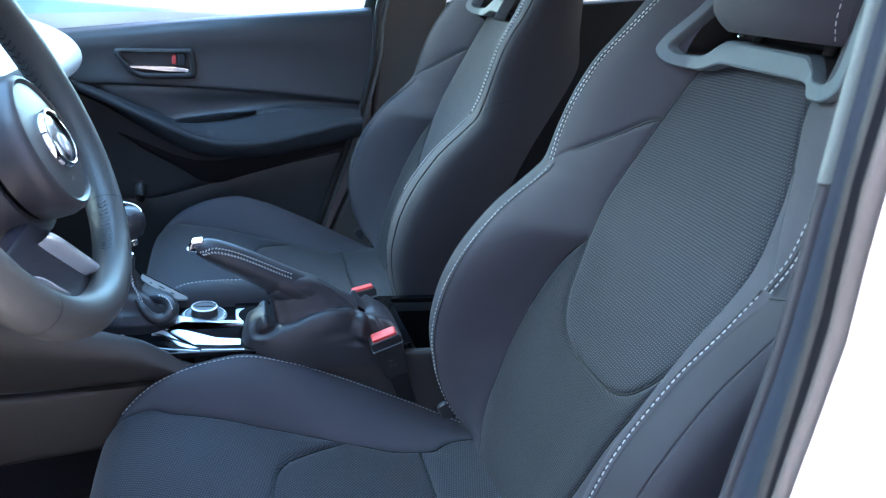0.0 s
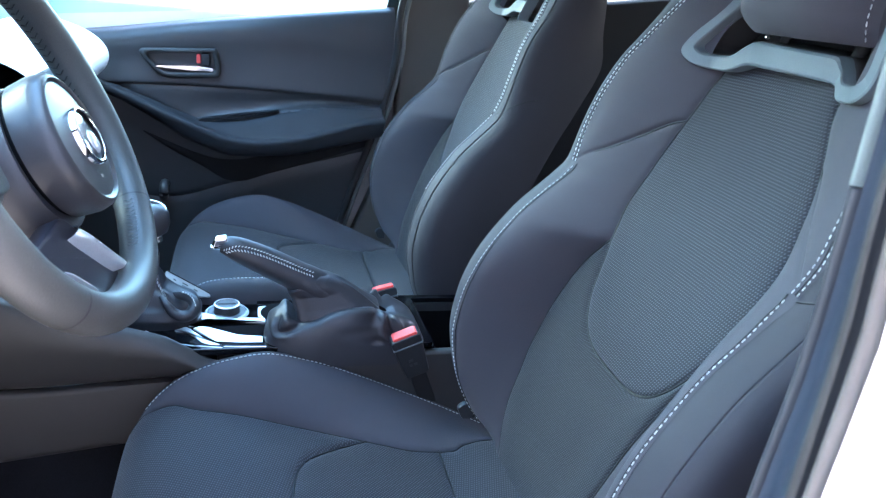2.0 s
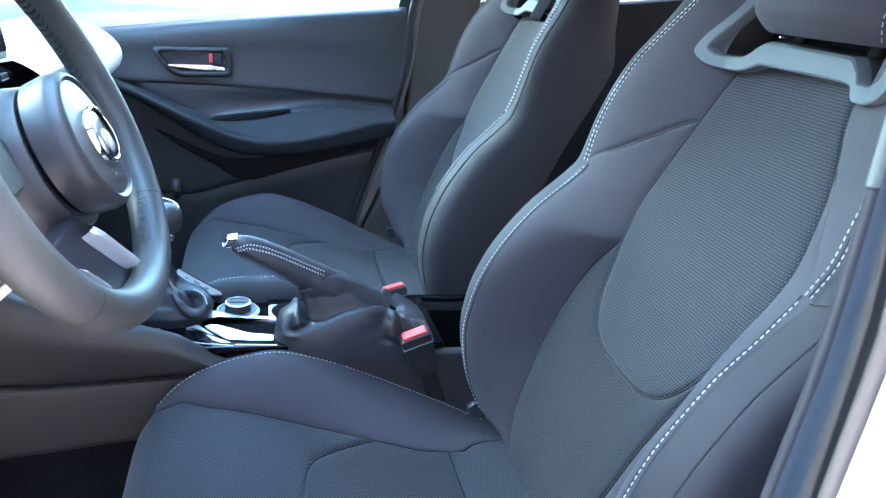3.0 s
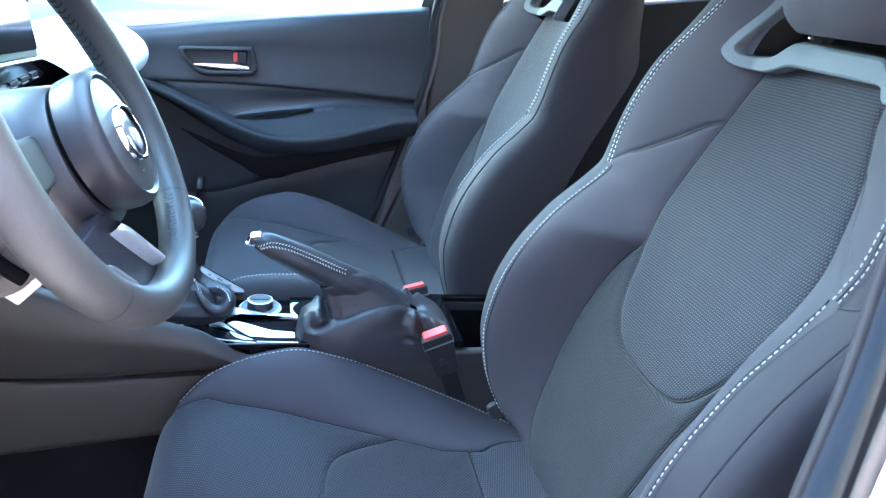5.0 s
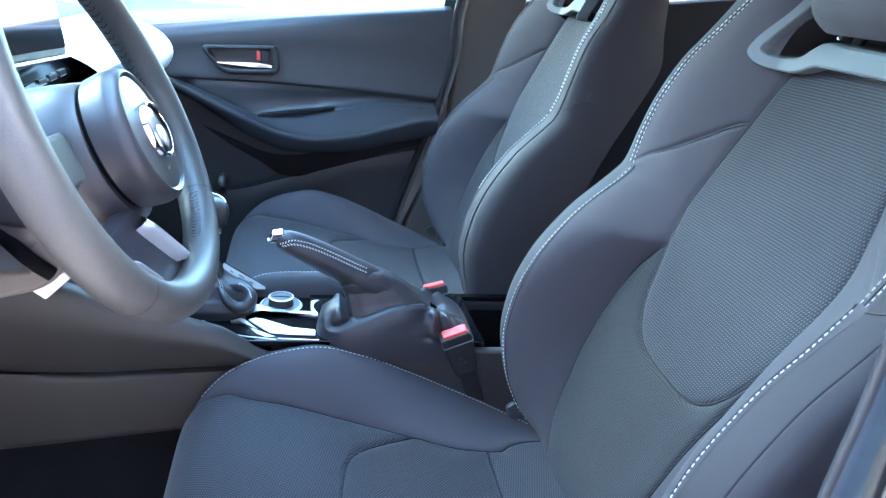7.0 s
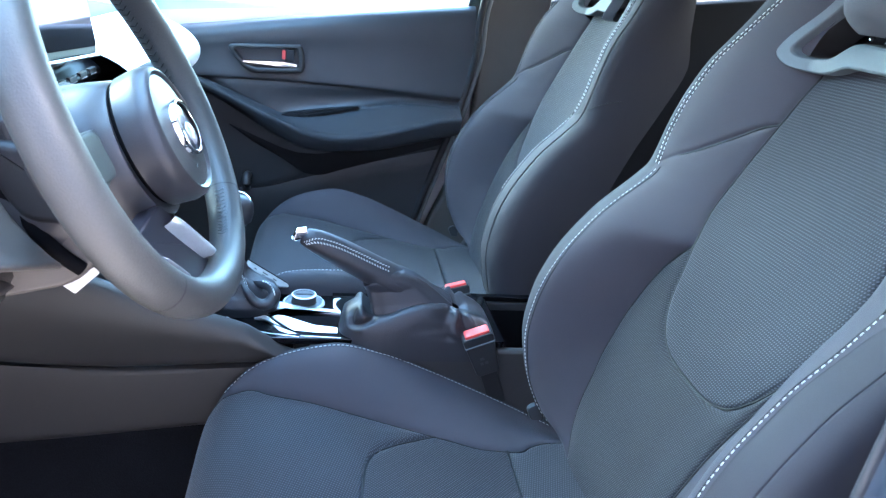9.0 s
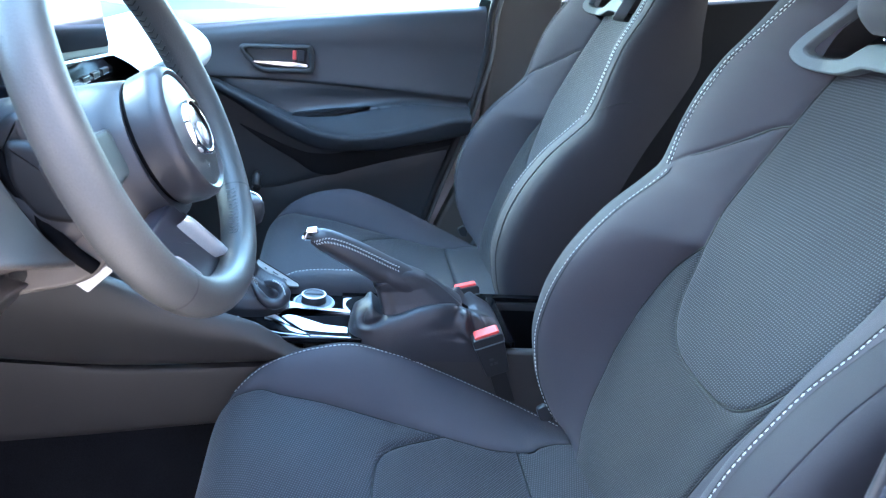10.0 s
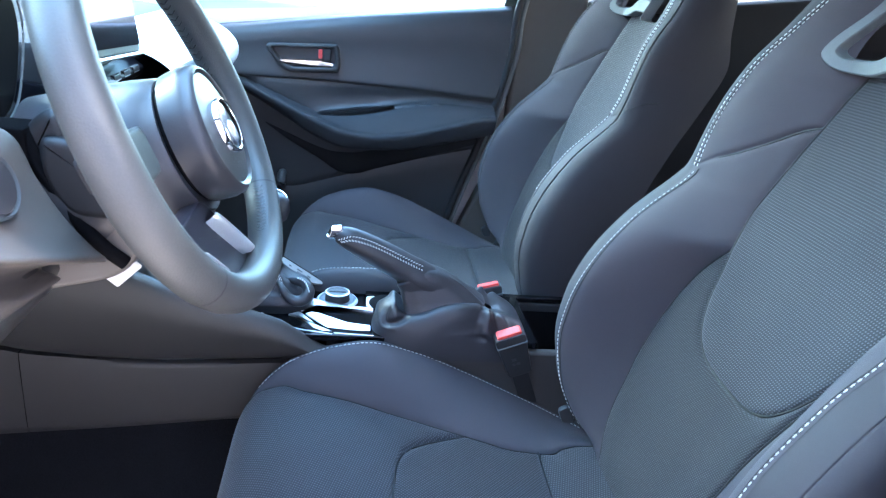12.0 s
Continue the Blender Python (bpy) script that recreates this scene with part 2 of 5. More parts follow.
def stitching(name, path, parent, step=0.0058, fill=0.64, width=0.00062, lift=0.0004, material=None, slant=0.0, side=Vector((0, 1, 0))):
    """One line of sewn stitches along a path: small rounded dashes."""
    n = max(2, int(length(path) / step))
    pts = spline(path, n)
    V, F = [], []
    for i in range(n):
        a, d = pts[i], pts[i + 1] - pts[i]
        b = a + d * fill
        if slant:
            s = d.cross(side).normalized() * slant
            a, b = a - s, b + s
        rows = tube_rows([a.lerp(b, q) for q in (0, 0.2, 0.8, 1)], [width * 0.45, width, width, width * 0.45], 5)
        v, f = grid(rows, closed=True, cap=True)
        o = len(V)
        V += v
        F += [tuple(k + o for k in q) for q in f]
    return obj(name, V, F, material or THREAD, parent)


def box_bm(x0, x1, y0, y1, z0, z1, bevel=0.004, seg=2):
    bm = bmesh.new()
    bmesh.ops.create_cube(bm, size=1, matrix=Matrix.LocRotScale(((x0 + x1) / 2, (y0 + y1) / 2, (z0 + z1) / 2), None, (abs(x1 - x0), abs(y1 - y0), abs(z1 - z0))))
    if bevel:
        bmesh.ops.bevel(bm, geom=bm.edges[:], offset=bevel, segments=seg, profile=0.5, affect="EDGES")
    return bm


def prism_bm(outline, axis, a, b, bevel=0.003, seg=2):
    """An outline of (u, v) pairs pushed along an axis from a to b."""
    bm = bmesh.new()

    def at(u, v, w):
        return {"x": (w, u, v), "y": (u, w, v), "z": (u, v, w)}[axis]
    lo = [bm.verts.new(at(u, v, a)) for u, v in outline]
    hi = [bm.verts.new(at(u, v, b)) for u, v in outline]
    bm.faces.new(lo)
    bm.faces.new(hi)
    n = len(lo)
    for i in range(n):
        bm.faces.new((lo[i], lo[(i + 1) % n], hi[(i + 1) % n], hi[i]))
    bmesh.ops.recalc_face_normals(bm, faces=bm.faces)
    if bevel:
        es = [e for e in bm.edges if e.calc_face_angle(0) > radians(25)]
        bmesh.ops.bevel(bm, geom=es, offset=bevel, segments=seg, profile=0.5, affect="EDGES")
    return bm


def thing(name, label, category, at=(0, 0, 0), group="", kind=""):
    e = new(name)
    e.location = at
    return tagged(e, label, category, group, kind)


def rounded(pts, r, n=5):
    """Rounds the corners of an outline of (u, v) pairs by r (a number or one for each)."""
    out = []
    m = len(pts)
    for i in range(m):
        p, a, b = Vector(pts[i]), Vector(pts[i - 1]), Vector(pts[(i + 1) % m])
        rr = r[i] if isinstance(r, (list, tuple)) else r
        da, db = (a - p), (b - p)
        ra, rb = min(rr, da.length * 0.45), min(rr, db.length * 0.45)
        s, e = p + da.normalized() * ra, p + db.normalized() * rb
        for k in range(n + 1):
            t = k / n
            out.append(tuple((1 - t) ** 2 * s + 2 * t * (1 - t) * p + t * t * e))
    return out


# ---- setting: ground, car body, roof, doors ----
def sheet(name, x0, x1, y0, y1, z, material, **tags):
    ob = obj(name, [(x0, y0, z), (x1, y0, z), (x1, y1, z), (x0, y1, z)], [(0, 1, 2, 3)], material, smooth=False)
    return tagged(ob, **tags)


sheet("ground", -300, 300, -300, 300, 0.0, CONCRETE, label="pale concrete ground round the parked car", category="ground", kind="structure")


def setting(name, bm, material, label, category, angle=35):
    return tagged(part(name, bm, material, None, angle=angle), label, category, kind="structure")


# unseen wall, added to hold back sky light on the driver's side
setting("wall_building", box_bm(-9, 9, -4.9, -4.6, 0.0, 7.5, 0.01), SHADE_WALL, "unseen wall beside the car, added to hold back sky light", "wall")
# unseen wall, added to bounce sunlight in through the windscreen
setting("wall_ahead", box_bm(-4.9, -4.6, 0.45, 11, 0.0, 6.5, 0.01), BOUNCE_PALE, "unseen pale wall ahead of the car, added to bounce sunlight", "wall")
v, f = grid([[(x, lerp(-0.45, 1.16, k / 12), z - 0.04 * (2 * k / 12 - 1) ** 4) for k in range(13)] for x, z in ((-1.24, 0.955), (-1.35, 0.945), (-1.7, 0.90), (-2.05, 0.82), (-2.2, 0.72), (-2.25, 0.5))])
tagged(obj("bonnet", v, f, WHITE), "white painted car bonnet", "bonnet", kind="structure")
setting("floor", box_bm(-1.2, 1.3, -0.40, 1.10, 0.18, 0.262, 0.004), CARPET, "dark carpeted car floor", "floor")
# void black puts the footwell's shade into the bulkhead's colour
setting("firewall", box_bm(-1.30, -1.2, -0.45, 1.16, 0.2, 0.95, 0.01), SHADE_BLACK, "dark bulkhead under the dashboard", "wall")
setting("roof_lining", prism_bm([(-0.39, 1.37), (0.2, 1.40), (1.0, 1.36), (1.3, 1.27), (1.3, 1.30), (1.0, 1.42), (0.2, 1.45), (-0.42, 1.41)], "y", -0.24, 0.95, 0.004), HEADLINER, "light cloth roof lining of the car", "ceiling")
# side rails of the roof and the pillars on the passenger's side
for y0, y1, nm in ((0.95, 1.075, "roof_rail_far"), (-0.355, -0.24, "roof_rail_near")):
    setting(nm, prism_bm([(-0.39, 1.345), (0.2, 1.38), (1.0, 1.34), (1.3, 1.25), (1.3, 1.30), (1.0, 1.42), (0.2, 1.45), (-0.42, 1.41)], "y", y0, y1, 0.004), WHITE, "white painted roof rail of the car", "roof rail")
for ys, yt, nm in ((1.14, 1.0, "windscreen_pillar_far"), (-0.43, -0.29, "windscreen_pillar_near")):
    tagged(tube(nm, [(-1.25, ys, 0.98), (-0.80, lerp(ys, yt, 0.55), 1.20), (-0.39, yt, 1.40)], 0.035, BLACK, None), "dark windscreen pillar", "pillar", kind="structure")

# glass
v, f = grid([[(lerp(-1.27, -0.40, t) + 0.03 * math.sin(math.pi * t) * -1, lerp(lerp(-0.40, 1.11, u), lerp(-0.27, 0.98, u), t), lerp(0.965, 1.385, t) + 0.02 * math.sin(math.pi * t)) for u in [k / 12 for k in range(13)]] for t in [k / 10 for k in range(11)]])
tagged(obj("windscreen", v, f, GLASS), "green tinted windscreen", "windscreen", kind="structure")
v, f = grid([[(x, lerp(1.10, 0.99, t), lerp(table(x, [(-1.0, 0.93), (-0.07, 1.03)]), 1.33 if x > -0.5 else lerp(0.98, 1.33, max(0, (x + 1.0) / 0.5)), t)) for x in [lerp(-1.0, -0.04, k / 12) for k in range(13)]] for t in [k / 6 for k in range(7)]])
tagged(obj("window_1", v, f, GLASS), "tinted passenger window, shut", "window", kind="structure")

for nm, pts in (("window_2", [(0.10, 1.10, 1.02), (0.95, 1.10, 1.12), (0.90, 1.0, 1.31), (0.12, 1.0, 1.34)]), ("rear_window", [(1.28, -0.38, 0.94), (1.28, 1.10, 0.94), (1.20, 0.98, 1.29), (1.20, -0.28, 1.29)])):
    tagged(obj(nm, pts, [(0, 1, 2, 3)], DARK_GLASS, smooth=False), "dark tinted rear glass", "window", kind="structure")

# near side: door pillar beside the driver's backrest, built of strips that run up it
pillar = thing("door_pillar", "dark blue door pillar with rubber seal beside the driver's seat", "pillar", (-0.1, -0.38, 0.2), kind="structure")
PILLAR = [  # y, then (height, x) along each edge
    (-0.350, [(0.30, -0.175), (0.875, -0.1418), (0.954, -0.1357), (1.071, -0.1368), (1.104, -0.1366), (1.36, -0.07)]),
    (-0.356, [(0.30, -0.175), (0.879, -0.1414), (0.957, -0.1353), (1.072, -0.1372), (1.104, -0.1379), (1.36, -0.07)]),
    (-0.385, [(0.30, -0.180), (0.904, -0.1551), (0.973, -0.1533), (1.039, -0.1559), (1.104, -0.1567), (1.36, -0.09)]),
    (-0.3955, [(0.30, -0.183), (0.912, -0.1588), (0.979, -0.1588), (1.042, -0.1637), (1.103, -0.1639), (1.36, -0.098)]),
    (-0.4045, [(0.30, -0.185), (0.920, -0.1620), (0.984, -0.1605), (1.045, -0.1652), (1.104, -0.1649), (1.36, -0.10)]),
    (-0.411, [(0.30, -0.186), (0.925, -0.1641), (0.987, -0.1609), (1.046, -0.1652), (1.104, -0.1645), (1.36, -0.10)])]


def edge(k, z):
    y, rows = PILLAR[k]
    return Vector((table(z, rows) + (0.0033, 0.0033, 0.002, -0.0005, -0.002, -0.003)[k], y + 0.26 * max(0, z - 1.12), z))


def strip(name, a, b, out, material, label="", lo=0.30, hi=1.36):
    """A rounded strip between two edges of the pillar; out: how far it stands forward."""
    rows = []
    for i in range(41):
        z = lerp(lo, hi, i / 40)
        p, q = edge(a, z), edge(b, z)
        rows.append([p.lerp(q, k / 10) + Vector((-out * math.sin(math.pi * k / 10) ** 0.6, 0, 0)) for k in range(11)] + [q + Vector((0.04, 0.0, 0)), p + Vector((0.04, 0.0, 0))])
    v, f = grid(rows, closed=True, cap=True)
    return obj(name, v, f, material, pillar, label, angle=60)


strip("upper_trim", 0, 1, 0.004, PILLAR_TRIM, "grey plastic trim strip", 1.030)
strip("lower_trim", 0, 1, 0.003, SOFT, "dark plastic trim strip", 0.30, 1.029)
strip("pillar_face", 1, 2, -0.006, BLUEGREY)
strip("door_seal", 2, 3, 0.003, LIP, "tan rubber seal lip")
strip("seal_groove", 3, 4, -0.006, RUBBER)
strip("outer_flange", 4, 5, 0.004, FLANGE, "pale painted flange")
rows = []
for i in range(31):
    z = lerp(0.30, 1.33, i / 30)
    x0, tum = edge(5, z).x, 0.26 * max(0, z - 1.12)
    row = [(x0 + 0.002, -0.4118 + tum, z)]
    for k in range(13):
        u = k / 12
        x = lerp(x0, 1.05, u ** 2.5)
        row.append((x, -0.4135 - 0.003 * (1 - math.exp(-(x - x0) / 0.06)) + tum - 0.04 * max(0.0, 1.1 - z) * min(1.0, (x - x0) / 0.6), z))
    row.append((1.05, -0.405 + tum, z))
    rows.append(row)
v, f = grid(rows)
tagged(obj("rear_door_near", v, f, WHITE, None, angle=50), "white painted rear door, shut", "car door", kind="structure")
# unseen lining, added to stop the white door bouncing light onto the seat
v, f = grid([[(x, -0.392 + 0.26 * max(0, z - 1.12), z) for x in (-0.05, 0.1, 0.4, 0.7, 1.04)] for z in [lerp(0.30, 1.34, k / 12) for k in range(13)]])
tagged(obj("rear_door_lining", v, f, LINING_SHADE, None, angle=50), "dark inner lining of the rear door", "door lining", kind="structure")
# the driver's door, swung wide open ahead of the seat
da = radians(62)
DOOR_M = Matrix.Translation((-0.95, -0.44, 0)) @ Matrix.Rotation(-da, 4, "Z")
bm = prism_bm(rounded([(0.0, 0.30), (0.72, 0.30), (0.86, 0.60), (0.90, 1.02), (0.0, 0.93)], 0.03), "y", -0.09, 0.0, 0.01)
bmesh.ops.transform(bm, matrix=DOOR_M, verts=bm.verts)
driver_door = setting("driver_door", bm, SOFT, "driver's door with dark panel, open", "car door")
bm = prism_bm(rounded([(-0.01, 0.26), (0.75, 0.26), (0.90, 0.60), (0.94, 1.04), (-0.01, 0.95)], 0.03), "y", -0.125, -0.091, 0.01)
bmesh.ops.transform(bm, matrix=DOOR_M, verts=bm.verts)
part("outer_skin", bm, WHITE, driver_door, "white painted outer skin")
setting("sill_near", box_bm(-1.2, 1.2, -0.43, -0.37, 0.20, 0.36, 0.02, 3), WHITE, "white painted door sill", "sill")

# far side: body skin below and behind
setting("body_far", box_bm(-1.6, 1.5, 1.13, 1.17, 0.25, 0.99, 0.01), WHITE, "white painted outer body side", "car body")
# void black here too: the shade behind the bench is in the colour
setting("rear_bulkhead", box_bm(1.2, 1.3, -0.40, 1.13, 0.2, 0.95, 0.02), SHADE_BLACK, "dark panel behind the rear seat", "wall")


# passenger's door
BELT = [(-0.75, 0.925), (-0.65, 0.940), (-0.50, 0.965), (-0.33, 0.990), (-0.07, 1.027)]
REAR = [(0.30, -0.235), (0.55, -0.170), (0.71, -0.120), (0.80, -0.092), (0.92, -0.068), (1.03, -0.066)]


ARM_BACK = [(-0.68, 0.836), (-0.60, 0.808), (-0.52, 0.776), (-0.476, 0.763), (-0.40, 0.768), (-0.315, 0.787), (-0.205, 0.804), (-0.08, 0.806)]


def door_y(x, z):
    """Inner face of the far door: flat below, a hollow above the armrest, leaning out to the window."""
    top = table(x, BELT)
    y = 1.055
    line = table(x, [(-0.70, 0.828), (-0.49, 0.832), (-0.31, 0.829), (-0.09, 0.819)])
    if z > line:
        t = (z - line) / (top - line)
        q = min(1.0, max(0.0, t - 0.62) / 0.38)
        y = 1.050 + 0.012 * math.sin(t * math.pi) + 0.050 * (1 - math.sqrt(1 - q * q))
    else:
        back = table(x, ARM_BACK)
        s = (line - z) / max(line - back, 0.004)
        y = 1.054 + min(1.0, max(0.0, (x + 0.52) / 0.10)) * (0.008 * math.sin(math.pi * min(1.0, s)) - 0.016 * min(1.0, s) ** 7) if s < 1.3 else 1.068
    return y


door = thing("passenger_door", "dark grey moulded door panel with armrest, shut", "car door", (-0.4, 1.07, 0.30))


def door_skin(name, zlo, zhi, nr, material, label=""):
    rows = []
    for i in range(nr + 1):
        row = []
        for j in range(61):
            u = j / 60
            x = lerp(-0.95, -0.066, u)
            z = lerp(zlo(x), zhi(x), i / nr)
            xr = table(z, REAR)
            x = lerp(-0.95, xr, u)
            z = lerp(zlo(x), zhi(x), i / nr)
            d = (i / nr if name == "upper_panel" else min(i / nr, 1 - i / nr)) * (zhi(x) - zlo(x))
            row.append((x, door_y(x, z) + 0.004 * math.exp(-(d / 0.006) ** 1.3), z))
        rows.append(row)
    v, f = grid(rows)
    return obj(name, v, f, material, door, label)


line_z = lambda x: table(x, [(-0.70, 0.828), (-0.49, 0.832), (-0.31, 0.829), (-0.09, 0.819)])
low_z = lambda x: table(x, [(-0.95, 0.575), (-0.62, 0.582), (-0.556, 0.580), (-0.43, 0.612), (-0.30, 0.652), (-0.085, 0.710)])
door_skin("upper_panel", line_z, lambda x: table(x, BELT), 40, SOFT)
door_skin("middle_panel", low_z, line_z, 40, SOFT)
door_skin("lower_panel", lambda x: 0.28, low_z, 20, SOFT)
part("door_core", prism_bm([(-0.95, 0.28), (-0.24, 0.28), (-0.12, 0.70), (-0.07, 0.90), (-0.066, 0.96), (-0.5, 0.895), (-0.95, 0.84)], "y", 1.085, 1.125, 0.004), BLACK, door)
rows = [[(x, 1.099 + 0.012 * k, table(x, BELT) - 0.001 - 0.004 * k) for k in range(3)] for x in [-0.95 + 0.885 * i / 30 for i in range(31)]]
v, f = grid(rows)
obj("belt_ledge", v, f, SOFT, door)
tube("rear_seal", spline([(table(z, REAR) + 0.008, 1.062, z) for z in (0.30, 0.55, 0.71, 0.80, 0.92, 1.00)] + [(-0.050, 1.060, 1.06), (-0.028, 1.040, 1.20), (-0.005, 1.01, 1.33)], 40), 0.008, RUBBER, door, "black rubber door seal", up=Vector((0, 1, 0)))

tube("seal_lip", spline([(table(z, REAR) + 0.022, 1.068, z) for z in (0.30, 0.55, 0.71, 0.80, 0.92, 1.00)] + [(-0.036, 1.066, 1.06), (-0.014, 1.046, 1.20), (0.009, 1.016, 1.33)], 40), 0.006, BEZEL, door, "pale grey seal lip", up=Vector((0, 1, 0)))

# armrest: a sweep that starts slim at the front and thickens to the rear
def arm_section(u):
    x = lerp(-0.68, -0.088, u)
    top = table(x, [(-0.68, 0.830), (-0.64, 0.818), (-0.56, 0.787), (-0.492, 0.760), (-0.43, 0.738), (-0.371, 0.731), (-0.289, 0.740), (-0.20, 0.764), (-0.109, 0.788), (-0.08, 0.790)])
    back = table(x, ARM_BACK)
    low = table(x, [(-0.68, 0.815), (-0.64, 0.800), (-0.56, 0.756), (-0.484, 0.716), (-0.41, 0.694), (-0.30, 0.700), (-0.18, 0.726), (-0.08, 0.752)])
    out = table(x, [(-0.68, 1.040), (-0.60, 1.015), (-0.48, 0.993), (-0.30, 0.986), (-0.08, 0.992)])
    pts = [(1.075, back + 0.001), (1.040, back), (lerp(out, 1.04, 0.5), lerp(top, back, 0.5) - 0.003), (out + 0.012, top + 0.004), (out + 0.004, top + 0.0025), (out, top - 0.004), (out + 0.003, top - 0.014), (out + 0.009, lerp(top, low, 0.7)), (out + 0.022, low), (1.075, low - 0.012)]
    return x, pts


rows = []
for i in range(61):
    x, pts = arm_section(i / 60)
    sp = spline([(x, y, z) for y, z in pts], 36)
    rows.append(sp)
v, f = grid(rows)
obj("armrest", v, f, ARM, door, angle=60)
# dark wedge in place of the shaded hollow behind the armrest
part("pull_hollow", prism_bm(rounded([(-0.508, 0.752), (-0.476, 0.768), (-0.39, 0.783), (-0.315, 0.793), (-0.345, 0.783), (-0.414, 0.766), (-0.470, 0.755)], 0.003), "y", 1.0335, 1.052, 0.001), LINING_SHADE, door)
# dark sheet that paints the shade in the pocket under the armrest, and the small hook
rows = []
for i in range(31):
    x = lerp(-0.60, -0.10, i / 30)
    zt = table(x, [(-0.60, 0.730), (-0.54, 0.704), (-0.478, 0.680), (-0.44, 0.672), (-0.415, 0.672), (-0.29, 0.704), (-0.10, 0.765)])
    zb = table(x, [(-0.60, 0.727), (-0.545, 0.6904), (-0.48, 0.655), (-0.425, 0.6235), (-0.400, 0.6215), (-0.349, 0.637), (-0.2323, 0.6745), (-0.10, 0.719)])
    rows.append([(x, 1.066, zt), (x, 1.0645, lerp(zt, zb, 0.1)), (x, 1.0645, lerp(zt, zb, 0.9)), (x, 1.066, zb)])
v, f = grid(rows)
obj("pocket", v, f, LINING_SHADE, door)
tube("hook", spline([(-0.56, 1.070, 0.612), (-0.56, 1.045, 0.615), (-0.56, 1.035, 0.600), (-0.56, 1.040, 0.588)], 12), 0.010, SOFT, door, sides=8)

# inner handle in its bezel
hb = rounded([(-0.606, 0.9045), (-0.560, 0.8465), (-0.443, 0.8535), (-0.4375, 0.868), (-0.443, 0.915)], [0.018, 0.026, 0.014, 0.012, 0.014])
hi = rounded([(-0.591, 0.8965), (-0.553, 0.8590), (-0.454, 0.8650), (-0.4485, 0.8720), (-0.4555, 0.9065)], [0.012, 0.018, 0.008, 0.008, 0.008])
n = 60


def ring(o):
    pts = [Vector((a, b, 0)) for a, b in o]
    return spline(pts + [pts[0]], n)[:-1]


A, B = ring(hb), ring(hi)
rows = [[(lerp(p.x, q.x, t), y, lerp(p.y, q.y, t)) for p, q in zip(A, B)] for t, y in ((0, 1.055), (0.0, 1.047), (0.25, 1.044), (0.8, 1.044), (1.0, 1.047), (1.0, 1.085))]
handle = obj("handle_bezel", *grid(rows, closed=True), PANEL, door, "dark grey handle bezel", angle=60)
# near-black sheet paints the shade at the bottom of the bezel
obj("handle_recess", [(p.x, 1.078, p.y) for p in B], [tuple(range(n))], SHADE_BLACK, handle)
part("handle_lever", prism_bm(rounded([(-0.574, 0.8725), (-0.574, 0.8675), (-0.50, 0.8645), (-0.4535, 0.8655), (-0.4535, 0.8735), (-0.487, 0.8765)], 0.003), "y", 1.044, 1.062, 0.002), CHROME, handle, "chrome door release lever")
part("lock_button", box_bm(-0.487, -0.4785, 1.046, 1.06, 0.881, 0.9005, 0.002), RED, handle, "red lock marker")
part("lock_slider", box_bm(-0.477, -0.460, 1.044, 1.062, 0.877, 0.903, 0.003), BLACK, handle)

part("window_frame", prism_bm([(-0.10, 0.92), (-0.040, 0.92), (-0.036, 1.10), (0.0, 1.33), (-0.03, 1.33), (-0.066, 1.10)], "y", 1.112, 1.130, 0.003), BLACK, door)
# pillar behind the passenger's door, rear door and rear seat
setting("pillar_far", prism_bm([(-0.22, 0.28), (-0.05, 0.72), (-0.045, 1.04), (0.02, 1.36), (0.13, 1.36), (0.10, 1.0), (0.10, 0.28)], "y", 1.075, 1.12, 0.01, 3), PILLAR_P, "grey plastic lined door pillar", "pillar")
setting("rear_door_far", prism_bm([(0.11, 0.28), (1.0, 0.28), (1.0, 1.175), (0.60, 1.106), (0.45, 1.083), (0.11, 1.056)], "y", 1.06, 1.12, 0.01), LINING_SHADE, "dark rear door panel", "car door")
rs = thing("rear_seat", "dark cloth rear bench seat", "car seat", (0.8, 0.36, 0.262))
part("bench", box_bm(0.45, 1.0, -0.30, 1.02, 0.30, 0.52, 0.05, 4), FABRIC_SHADE, rs)
part("bench_back", prism_bm([(0.92, 0.48), (1.02, 0.48), (1.22, 1.02), (1.12, 1.02)], "y", -0.30, 1.02, 0.03, 4), FABRIC_SHADE, rs)
# ---- front seats ----
BACK_C = [(0.44, -0.076), (0.50, -0.070), (0.55, -0.0625), (0.60, -0.0535), (0.65, -0.0375), (0.71, -0.016), (0.90, 0.0562), (1.03, 0.1056), (1.25, 0.19)]
INSERT = [(0.7204, 0.0), (0.7207, 0.015), (0.7213, 0.030), (0.7244, 0.057), (0.7332, 0.079), (0.7498, 0.0975), (0.779, 0.1115), (0.818, 0.1190), (0.846, 0.1240), (0.872, 0.1275), (0.907, 0.1215), (0.9486, 0.1125), (0.987, 0.1025), (1.014, 0.0955), (1.028, 0.090), (1.07, 0.079)]
INSERT_N = [(0.7204, 0.0), (0.7207, 0.012), (0.7215, 0.022), (0.726, 0.042), (0.734, 0.059), (0.7456, 0.073), (0.767, 0.090), (0.80, 0.108), (0.84, 0.121), (0.87, 0.1245), (0.90, 0.1235), (0.933, 0.117), (0.956, 0.111), (0.987, 0.098), (1.01, 0.086), (1.028, 0.080), (1.07, 0.072)]
SEAM = [(0.44, 0.090), (0.50, 0.108), (0.535, 0.134), (0.5687, 0.150), (0.5966, 0.155), (0.6356, 0.160), (0.678, 0.167), (0.7203, 0.167), (0.7564, 0.161), (0.7921, 0.1495), (0.8168, 0.134), (0.8315, 0.1215)]
